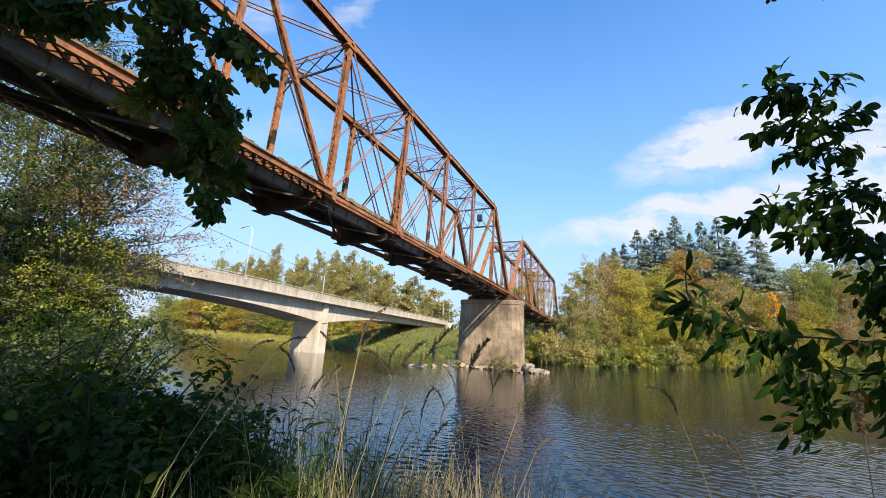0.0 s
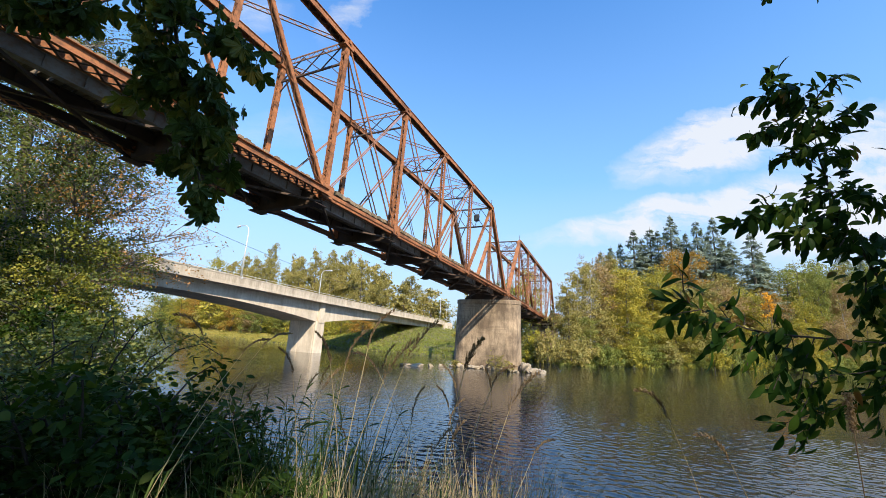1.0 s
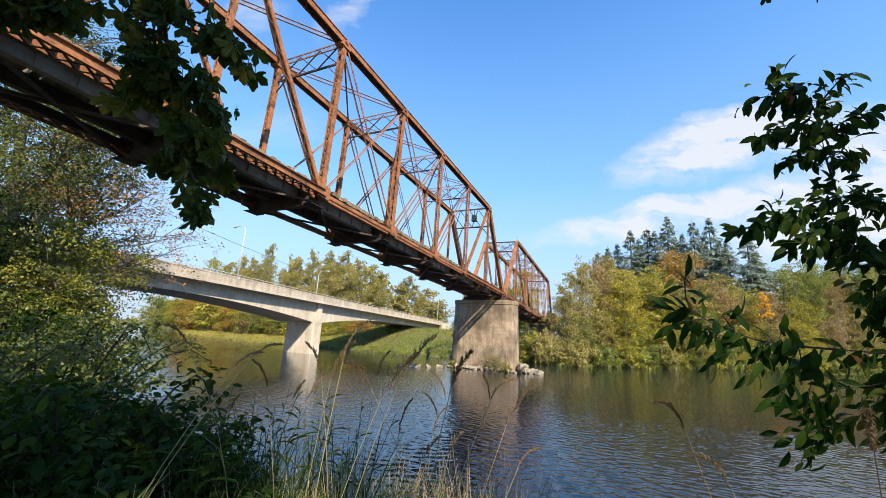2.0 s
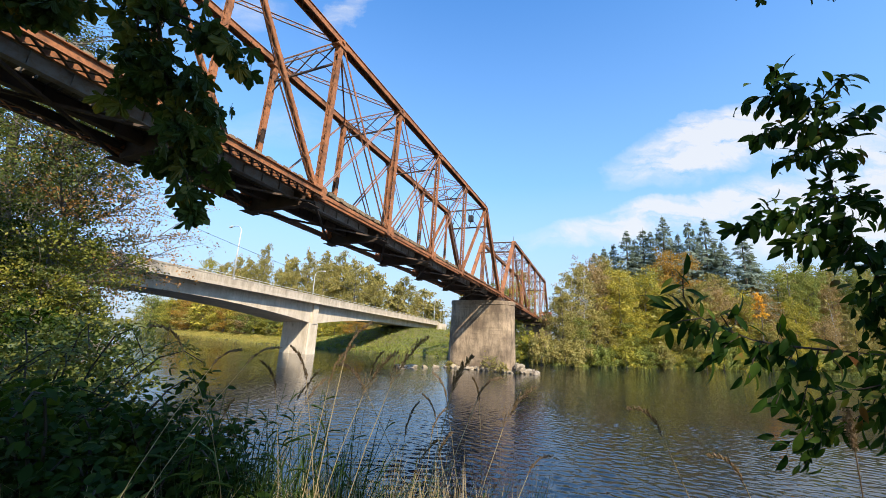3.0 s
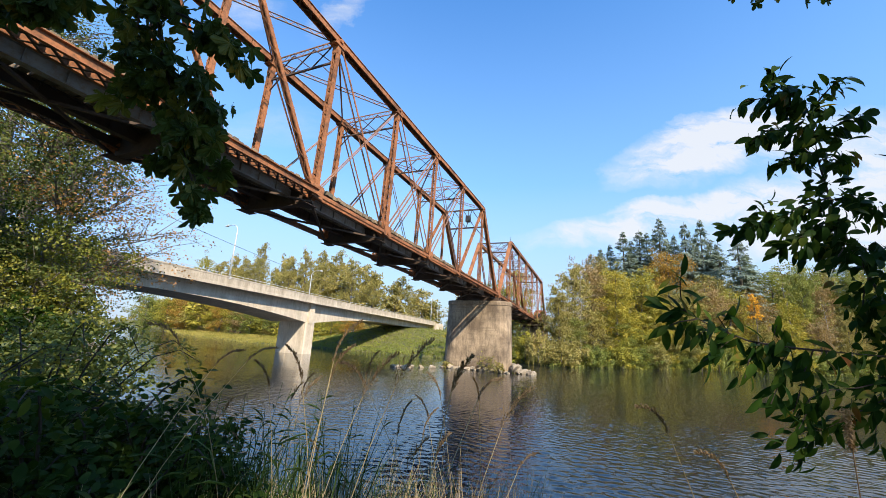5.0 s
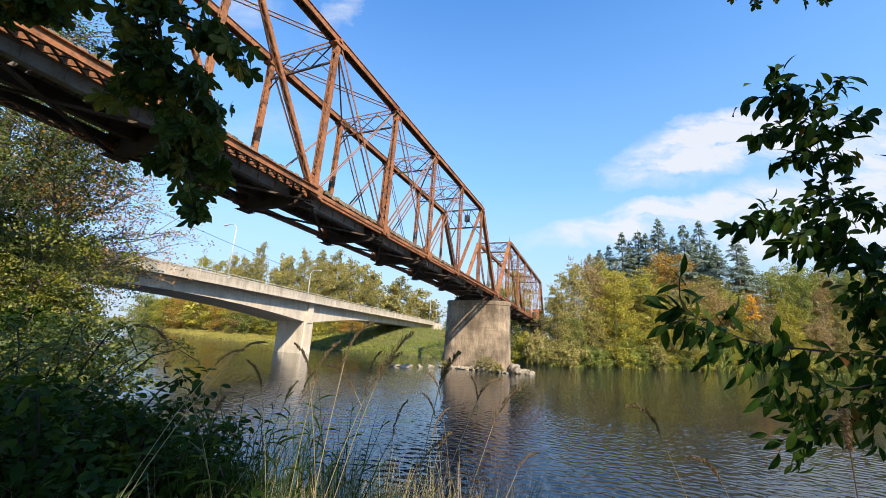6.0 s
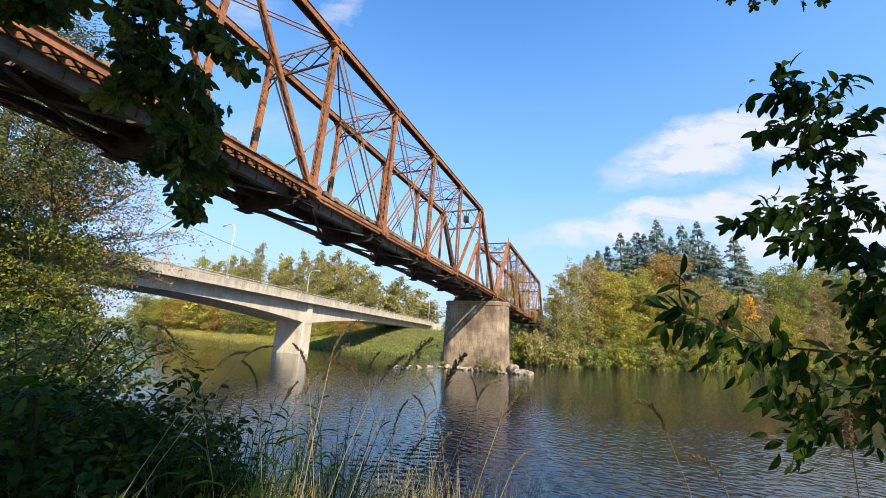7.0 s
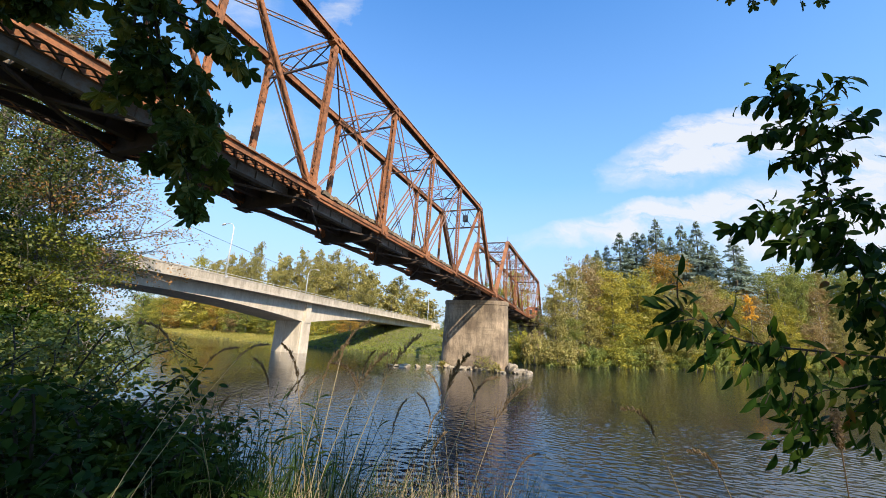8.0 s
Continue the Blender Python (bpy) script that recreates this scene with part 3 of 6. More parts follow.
    for k in range(last):
        for x in (-W / 2 - 0.95, -W / 2 + 0.95):
            def stringer(bm, x=x, k=k):
                y0, y1 = ys[k] + 0.02, ys[k + 1] - 0.02
                slab(bm, x - 0.012, x + 0.012, y0, y1, -0.06, 0.46)
                for z in (-0.06, 0.46):
                    slab(bm, x - 0.16, x + 0.16, y0, y1, z - 0.02, z + 0.02)
                n = 6
                for i in range(1, n):
                    y = y0 + (y1 - y0) * i / n
                    slab(bm, x - 0.12, x + 0.12, y - 0.012, y + 0.012, -0.05, 0.44)
            one("stringer", stringer, STEEL_GREY if x > -W / 2 else STEEL_SHADED)
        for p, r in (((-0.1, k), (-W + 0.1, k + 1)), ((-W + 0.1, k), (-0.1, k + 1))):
            one("bottom_lateral", lambda bm, p=p, r=r: bar(bm, (p[0], ys[p[1]], -0.42), (r[0], ys[r[1]], -0.42), 0.12, 0.10), STEEL_SHADED)
        # plank walk and guard timber beside the track
    for x in (-W / 2 - 0.75, -W / 2 + 0.75):
        one("rail", lambda bm, x=x: (slab(bm, x - 0.035, x + 0.035, ys[0], ys[-1], 0.74, 0.90), slab(bm, x - 0.075, x + 0.075, ys[0], ys[-1], 0.725, 0.745)))
    for x in (-W / 2 - 1.45, -W / 2 + 1.45):
        one("guard_timber", lambda bm, x=x: slab(bm, x - 0.1, x + 0.1, ys[0], ys[-1], 0.73, 0.88), TIE)
    bm = bmesh.new()
    slab(bm, -W / 2 - 2.22, -W / 2 + 2.22, -0.13, 0.13, 0.485, 0.725)
    bmesh.ops.bevel(bm, geom=list(bm.edges), offset=0.015, segments=1, affect="EDGES")
    first = part("tie", bm, TIE, span)
    n = int((ys[-1] - ys[0]) / 0.33)
    rng = random.Random(5)
    for i in range(n):
        ob = first if i == 0 else part("tie", first.data, TIE, span)
        ob.location = (rng.uniform(-0.09, 0.09), ys[0] + 0.3 + i * 0.33, rng.uniform(-0.008, 0.008))
        ob.rotation_euler = (0, 0, rng.uniform(-0.02, 0.02))
    # finial rods on the hips
    for x in (0.0, -W):
        for k in (1, last - 1):
            one("finial", lambda bm, x=x, k=k: tube(bm, [(x, ys[k], H + 0.2), (x, ys[k], H + 1.0)], [0.04, 0.02], 5), STEEL_SHADED)
    return span


GRADE = -1.718
SPAN_A = pose(0, 0, 11.135, GRADE)
SPAN_B = pose(0, 50.2, 9.63, GRADE, 0, 1.6)
truss_span(SPAN_A, (1.2, 7.55, 14, 21, 28, 35, 42, 49), "rusty steel railway truss span over the river")
truss_span(SPAN_B, (0, 7, 14, 21, 28, 35, 42, 49), "rusty steel railway truss span reaching the far bank")


def stadium(cx, cy, half, rad, z, n=10):
    """Outline of a long body with rounded ends along x."""
    out = []
    for s in (1, -1):
        for i in range(n + 1):
            a = -math.pi / 2 + math.pi * i / n
            out.append((cx + s * (half - rad) + s * rad * math.cos(a), cy + s * rad * math.sin(a), z))
    return out


def river_pier(cx, cy, top, half, rad, label):
    pier = empty("bridge_pier", pose(cx, cy, 0), label, "bridge pier")
    bm = bmesh.new()
    grow = lambda z: (top - z) * 0.028
    rows = [(-2.4, 0.0)]
    z = 0.25
    while z < top - 0.8:
        rows += [(z, 0.0), (z + 0.008, -0.012), (z + 0.022, -0.012), (z + 0.03, 0.0)]     # lift joints
        z += (1.22, 0.94, 1.35)[len(rows) % 3]
    rows.append((top - 0.55, 0.0))
    ring_solid(bm, [stadium(0, 0, half + grow(z) + d, rad + grow(z) + d, z) for z, d in rows])
    part("shaft", bm, PIER_CONCRETE, pier)
    bm = bmesh.new()
    ring_solid(bm, [stadium(0, 0, half + d, rad + d, z) for z, d in ((top - 0.548, 0.02), (top - 0.5, 0.10), (top - 0.06, 0.10), (top, 0.04))])
    part("cap", bm, PIER_CONCRETE, pier)
    for x in (2.55, -2.55):
        bm = bmesh.new()
        for y in (-0.9, 0.35):
            slab(bm, x - 0.45, x + 0.45, y - 0.35, y + 0.35, top - 0.003, top + 0.20)
            slab(bm, x - 0.30, x + 0.30, y - 0.22, y + 0.22, top + 0.20, top + 0.50)
        part("bearing", bm, STEEL_SHADED, pier)
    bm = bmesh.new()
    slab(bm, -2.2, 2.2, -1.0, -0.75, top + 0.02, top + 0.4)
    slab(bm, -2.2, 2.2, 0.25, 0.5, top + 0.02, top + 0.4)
    part("end_beam", bm, STEEL_SHADED, pier)
    return pier


def abutment(m, label):
    """A stepped concrete seat for the end of a span."""
    ab = empty("bridge_abutment", m, label, "abutment")
    bm = bmesh.new()
    slab(bm, -5.6, 0.5, 0.0, 2.6, -12, -0.75)
    part("seat", bm, PIER_CONCRETE, ab)
    bm = bmesh.new()
    slab(bm, -5.6, 0.5, 1.6, 2.6, -0.748, 0.45)
    part("back_wall", bm, PIER_CONCRETE, ab)
    for x in (0.0, -TRUSS_W):
        bm = bmesh.new()
        slab(bm, x - 0.4, x + 0.4, 0.2, 1.2, -0.75, -0.3)
        part("bearing", bm, STEEL_SHADED, ab)


def timber_bent(m, label):
    be = empty("timber_bent", m, label, "trestle")
    for x in (-5.2, -3.4, -1.7, 0.1):
        bm = bmesh.new()
        tube(bm, [(x + (x + 2.55) * 0.28, 0, -9), (x, 0, -1.25)], [0.2, 0.18], 8)
        part("pile", bm, TIE, be)
    bm = bmesh.new()
    slab(bm, -6.0, 0.9, -0.2, 0.2, -1.25, -0.85)
    part("cap_beam", bm, TIE, be)
    bm = bmesh.new()
    bar(bm, (-6.2, 0.26, -7), (0.6, 0.26, -1.6), 0.1, 0.25), bar(bm, (1.0, -0.26, -7), (-5.6, -0.26, -1.6), 0.1, 0.25)
    part("sway_brace", bm, TIE, be)


abutment(SPAN_B @ pose(0, 48.2, 0), "concrete abutment seating the far truss end")
abutment(SPAN_A @ pose(-TRUSS_W, 0.7, 0, 0, 0, 180), "concrete abutment seating the near truss end")
timber_bent(SPAN_B @ pose(0, 35.2, 0), "dark timber trestle bent under the far span")
river_pier(-2.45, 49.75, 8.78, 4.35, 1.55, "tall stained concrete pier carrying two truss spans")
# ---- the road bridge ----
ROAD_M = -0.12


def road_x(y):
    return -29.3 + ROAD_M * (y - 48.5)


def road_top(y):
    return 9.10 - 0.0118 * (y - 48.5) + 0.0055 * max(0.0, 48.5 - y)


def soffit(y):
    """Underside of the haunched girder."""
    deck = road_top(y) - 1.15
    for c, span in ((48.5, 46), (-12, 46)):
        s = abs(y - c) / 24.0
        if s < 1:
            return deck - 1.45 - 1.75 * (1 - s) ** 1.7
    return deck - 1.45


def build_road_bridge():
    br = empty("road_bridge", pose(0, 0, 0), "pale concrete haunched girder road bridge over the river", "bridge")
    ys = np.linspace(-40, 112, 77)

    def run(bm, x_in, x_out, zlo, zhi):
        ring = []
        for y in ys:
            c = road_x(y)
            ring.append([(c + x_in, y, zlo(y)), (c + x_out, y, zlo(y)), (c + x_out, y, zhi(y)), (c + x_in, y, zhi(y))])
        ring_solid(bm, ring)
    bm = bmesh.new()
    run(bm, -8.8, -1.15, lambda y: soffit(y), lambda y: road_top(y) - 1.25)
    part("girder", bm, ROAD_CONCRETE, br)
    bm = bmesh.new()
    run(bm, -10.1, 0.0, lambda y: road_top(y) - 1.248, lambda y: road_top(y) - 0.92)
    part("deck", bm, ROAD_CONCRETE, br)
    bm = bmesh.new()
    run(bm, -9.75, -0.35, lambda y: road_top(y) - 0.918, lambda y: road_top(y) - 0.86)
    part("roadway", bm, plain("worn_asphalt", (0.06, 0.06, 0.06), 0.9), br)
    # parapets in cast lengths, with a coping rail
    step = 3.04
    for side in (0.0, -9.75):
        y = -40.0
        while y < 111:
            y1 = min(y + step, 112)
            bm = bmesh.new()
            for f0, f1, t, z0, z1 in ((0.012, step - 0.012, 0.30, -0.916, -0.18), (0.0, step, 0.34, -0.178, -0.03)):
                a, b = y + f0, min(y + f1, 112)
                vs = []
                for yy in (a, b):
                    c = road_x(yy) + side
                    vs.append([(c - 0.33, yy, road_top(yy) + z0), (c - 0.33 + t, yy, road_top(yy) + z0), (c - 0.33 + t, yy, road_top(yy) + z1), (c - 0.33, yy, road_top(yy) + z1)])
                ring_solid(bm, vs)
            part("parapet", bm, RAIL_CONCRETE, br)
            y = y1
    # thin steel hand rail on the parapet
    for side in (0.0, -9.75):
        bm = bmesh.new()
        tube(bm, [(road_x(y) + side - 0.16, y, road_top(y) + 0.22) for y in ys[::4]], [0.03] * len(ys[::4]), 5)
        for y in np.arange(-39, 111, 2.0):
            bar(bm, (road_x(y) + side - 0.16, y, road_top(y) - 0.04), (road_x(y) + side - 0.16, y, road_top(y) + 0.22), 0.04, 0.04)
        part("hand_rail", bm, GALV, br)
    for yc in (48.5, -12.0):
        bm = bmesh.new()
        c = road_x(yc)
        top = soffit(yc) + 0.12
        rows = ((-2.5, 0.05), (2.0, 0.02), (top, 0.0))
        ring_solid(bm, [[(c - 6.5 - d, yc - 0.85 - d, z), (c - 6.35 - d, yc - 1.0 - d, z), (c - 0.95 + d, yc - 1.0 - d, z), (c - 0.80 + d, yc - 0.85 - d, z),
                         (c - 0.80 + d, yc + 0.85 + d, z), (c - 0.95 + d, yc + 1.0 + d, z), (c - 6.35 - d, yc + 1.0 + d, z), (c - 6.5 - d, yc + 0.85 + d, z)] for z, d in rows])
        for x0, x1 in ((-6.1, -4.3), (-3.0, -1.2)):      # raised pilasters on the two broad faces
            for sgn in (-1, 1):
                y0, y1 = sorted((yc + sgn * 0.99, yc + sgn * 1.09))
                slab(bm, c + x0, c + x1, y0, y1, -2.4, top - 0.02)
        part("pier", bm, ROAD_CONCRETE, br)
        bm = bmesh.new()
        slab(bm, c - 1.16, c - 0.70, yc - 0.55, yc + 0.55, soffit(yc) - 0.05, road_top(yc) - 1.30)
        part("diaphragm", bm, ROAD_CONCRETE, br)
    bm = bmesh.new()
    c = road_x(112)
    slab(bm, c - 10.4, c + 0.25, 111.2, 116, 1.0, soffit(112) + 0.6)
    slab(bm, c - 0.2, c + 0.3, 111.0, 117, 1.0, road_top(112) - 0.5)
    part("abutment", bm, ROAD_CONCRETE, br)


def road_lamp(x, y, z, h, reach, label, turn=0):
    lamp = empty("street_lamp", pose(x, y, z, 0, 0, turn), label, "street lamp", "lamps on the road bridge")
    bm = bmesh.new()
    pts, rad = [(0, 0, -0.02), (0, 0, h * 0.5), (0, 0, h * 0.86)], [0.10, 0.085, 0.07]
    for i in range(1, 8):
        a = math.pi / 2 * i / 7
        pts.append((-reach * 0.55 * (1 - math.cos(a)), 0, h * 0.86 + h * 0.13 * math.sin(a)))
        rad.append(0.065 - 0.003 * i)
    pts.append((-reach, 0, h * 0.99))
    rad.append(0.04)
    tube(bm, pts, rad, 7)
    part("pole", bm, GALV, lamp, smooth=True)
    bm = bmesh.new()
    tube(bm, [(-reach + 0.05, 0, h * 0.99), (-reach - 0.15, 0, h * 0.985), (-reach - 0.55, 0, h * 0.975), (-reach - 0.68, 0, h * 0.975)], [0.05, 0.13, 0.12, 0.03], 8)
    part("lantern", bm, GALV, lamp)
    bm = bmesh.new()
    slab(bm, -0.18, 0.18, -0.18, 0.18, -0.25, 0.03)
    part("base", bm, GALV, lamp)


build_road_bridge()
road_lamp(road_x(30.8) - 0.17, 30.8, road_top(30.8) - 0.05, 6.5, 1.6, "grey steel street lamp on the bridge parapet")
road_lamp(road_x(58.5) - 9.9, 58.5, road_top(58.5) - 0.05, 6.3, 2.0, "grey steel street lamp on the far parapet", 180)
road_lamp(road_x(107) - 0.17, 107, road_top(107) - 0.05, 7.0, 2.0, "grey steel street lamp near the bridge end")
road_lamp(-46.5, 134, gz(-46.5, 134), 14.0 - gz(-46.5, 134), 2.2, "grey steel street lamp beyond the bridge end", 180)


# ---- trees ----
def leaf_cloud(centres, radii, per, size, rng, droop=0.0, narrow=0.62, corners=4):
    """Small leaves scattered round centres, diamonds or, far off, three-cornered. Returns verts and faces."""
    c = np.repeat(np.asarray(centres), per, 0)
    r = np.repeat(np.asarray(radii), per)
    n = len(c)
    d = rng.normal(size=(n, 3))
    d[:, 2] += 0.45
    d /= np.linalg.norm(d, axis=1, keepdims=True)
    p = c + d * (r * rng.uniform(0.12, 1.0, n) ** 0.5)[:, None] * np.array([1, 1, 0.75])
    # leaves face outwards and up from their clump
    face = d * 0.75 + np.array([0, 0, 0.3]) + rng.normal(size=(n, 3)) * 0.65
    ax = np.cross(face, rng.normal(size=(n, 3))) + np.array([0, 0, -droop])
    ax /= np.linalg.norm(ax, axis=1, keepdims=True) + 1e-9
    sd = np.cross(face, ax)
    sd /= np.linalg.norm(sd, axis=1, keepdims=True) + 1e-9
    s = (size * rng.uniform(0.6, 1.3, n))[:, None]
    if corners == 3:
        v = np.stack([p, p + ax * s * 0.75 + sd * s * narrow * 0.62, p + ax * s * 0.9 - sd * s * narrow * 0.5], 1).reshape(-1, 3)
    else:
        v = np.stack([p, p + ax * s * 0.5 + sd * s * narrow * 0.5, p + ax * s, p + ax * s * 0.5 - sd * s * narrow * 0.5], 1).reshape(-1, 3)
    return v, np.arange(corners * n).reshape(-1, corners)


def broadleaf(name, h, w, mat, seed, label, clumps=150, per=34, leaf=0.42, low=0.18, trunk_mat=BARK, slim=1.0, twigs=False, stout=1.0, puff=1.0, spire=False, corners=4):
    """A tree of height h and crown width w at the origin: trunk with limbs, crown of clumps."""
    rng, rnd = np.random.default_rng(seed), random.Random(seed)
    tree = empty(name, Matrix(), label, "tree")
    bm = bmesh.new()
    lean = Vector((rnd.uniform(-0.05, 0.05), rnd.uniform(-0.05, 0.05), 0))
    axis = [Vector((0, 0, -0.4)) + Vector((0, 0, h * 0.95 * i / 7)) + lean * (h * i / 7) + Vector((rnd.uniform(-1, 1), rnd.uniform(-1, 1), 0)) * (0.012 * h * (i > 0)) for i in range(8)]
    r0 = (0.018 * h + 0.05) * stout
    tube(bm, axis, [r0 * (1 - 0.88 * i / 7) for i in range(8)], 7)
    centres, radii = [], []
    nl = 16
    for i in range(nl):
        f = low + (0.97 - low) * (i + rnd.random() * 0.7) / nl
        k = min(6, int(f * 7))
        base = axis[k].lerp(axis[k + 1], f * 7 - k)
        env = math.sin(math.pi * min(1, (f - low * 0.6) / (1 - low * 0.6)) ** 0.75) * 0.95 + 0.12
        if spire:
            env = 1.05 * (1 - max(0.0, (f - low) / (1 - low))) ** 0.62 + 0.10
        ln = w / 2 * env * rnd.uniform(0.7, 1.12)
        a = i * 2.399 + rnd.uniform(-0.5, 0.5)
        tip = base + Vector((math.cos(a) * ln, math.sin(a) * ln, ln * rnd.uniform(0.15, 0.7)))
        mid = base.lerp(tip, 0.5) + Vector((0, 0, -0.06 * ln))
        tube(bm, [base, mid, tip], [r0 * 0.38 * (1 - f * 0.6), r0 * 0.2 * (1 - f * 0.6), 0.02], 5)
        m = max(3, int(clumps / nl * (0.5 + env)))
        for j in range(m):
            t = rnd.uniform(0.35, 1.05)
            q = base.lerp(tip, t) + Vector((rnd.gauss(0, 1), rnd.gauss(0, 1), rnd.gauss(0, 0.8))) * (0.10 * w * slim * (0.45 + 0.55 * env if spire else 1))
            centres.append(tuple(q))
            radii.append(w * rnd.uniform(0.055, 0.125) * (0.75 if twigs else 1) * puff * (0.55 + 0.45 * env if spire else 1))
            if twigs and j % 2 == 0:
                s0 = base.lerp(tip, max(0.05, min(1, t) - 0.28))
                tube(bm, [s0, s0.lerp(q, 0.55) + Vector((0, 0, 0.03 * w)), q], [r0 * 0.12, r0 * 0.06, 0.009], 3, False)
    part("trunk", bm, trunk_mat, tree)
    v, f = leaf_cloud(centres, radii, per, leaf, rng, corners=corners)
    part("crown", quick_mesh("crown", v, f, mat), mat, tree)
    return tree


def conifer(name, h, w, seed, label):
    rng = np.random.default_rng(seed)
    tree = empty(name, Matrix(), label, "tree")
    bm = bmesh.new()
    tube(bm, [(0, 0, -0.5), (0, 0, h * 0.5), (0, 0, h)], [0.016 * h, 0.008 * h, 0.02], 7)
    # boughs: each a drooping line of flat sprays
    n_b, m = 320, 25
    ring = rng.integers(0, 24, n_b)
    f = 0.12 + 0.87 * ((ring + rng.normal(0, 0.36, n_b)) / 24).clip(0, 0.995) ** 1.08
    a = rng.uniform(0, 6.283, n_b)
    ln = (w / 2 * (1 - f) ** 0.85 * 1.6 + 0.15) * rng.uniform(0.45, 1.2, n_b) * rng.uniform(0.7, 1.15, 24)[ring]
    t = rng.uniform(0.15, 1.0, (n_b, m)) ** 0.7
    out = np.stack([np.cos(a), np.sin(a), 0 * a], 1)
    side = np.stack([-np.sin(a), np.cos(a), 0 * a], 1)
    sag = rng.uniform(-0.6, 0.05, n_b) - 0.05
    p = out[:, None] * (ln[:, None] * t)[:, :, None]
    p = p + side[:, None] * (rng.normal(0, 0.20, (n_b, m)) * (0.5 + ln[:, None] * 0.32))[:, :, None]
    p[:, :, 2] += (h * f)[:, None] + sag[:, None] * ln[:, None] * t ** 1.5 + rng.normal(0, 0.16, (n_b, m))
    ax = out[:, None] * rng.uniform(0.3, 1.0, (n_b, m, 1)) + side[:, None] * rng.normal(0, 0.6, (n_b, m, 1))
    ax[:, :, 2] -= rng.uniform(0.1, 0.9, (n_b, m))
    face = out[:, None] * 0.5 + rng.normal(0, 0.35, (n_b, m, 3)) + np.array([0, 0, 0.8])
    p, ax, face = p.reshape(-1, 3), ax.reshape(-1, 3), face.reshape(-1, 3)
    ax /= np.linalg.norm(ax, axis=1, keepdims=True)
    sd = np.cross(face, ax)
    sd /= np.linalg.norm(sd, axis=1, keepdims=True) + 1e-9
    s = rng.uniform(0.5, 1.05, (n_b, m)) * (0.50 + 0.15 * ln[:, None])
    s = s.reshape(-1, 1)
    V = np.stack([p, p + ax * s * 0.7 + sd * s * 0.28, p + ax * s - sd * s * 0.16], 1).reshape(-1, 3)
    F = np.arange(3 * len(p)).reshape(-1, 3)
    part("trunk", bm, BARK, tree)
    part("crown", quick_mesh("crown", V, F, LEAF_FIR_HAZY), LEAF_FIR_HAZY, tree)
    return tree


def set_tree(proto, h0, w0, x, y, top, w, rnd, sink=0.0):
    """A copy of proto, scaled to reach top and width w at (x, y)."""
    z = gz(x, y) - sink
    sz, sx = (top - z) / h0, w / w0
    m = pose(x, y, z, 0, 0, rnd.uniform(0, 360))
    ob = copy_thing(proto, m)
    ob.scale = (sx, sx, sz)
    return ob

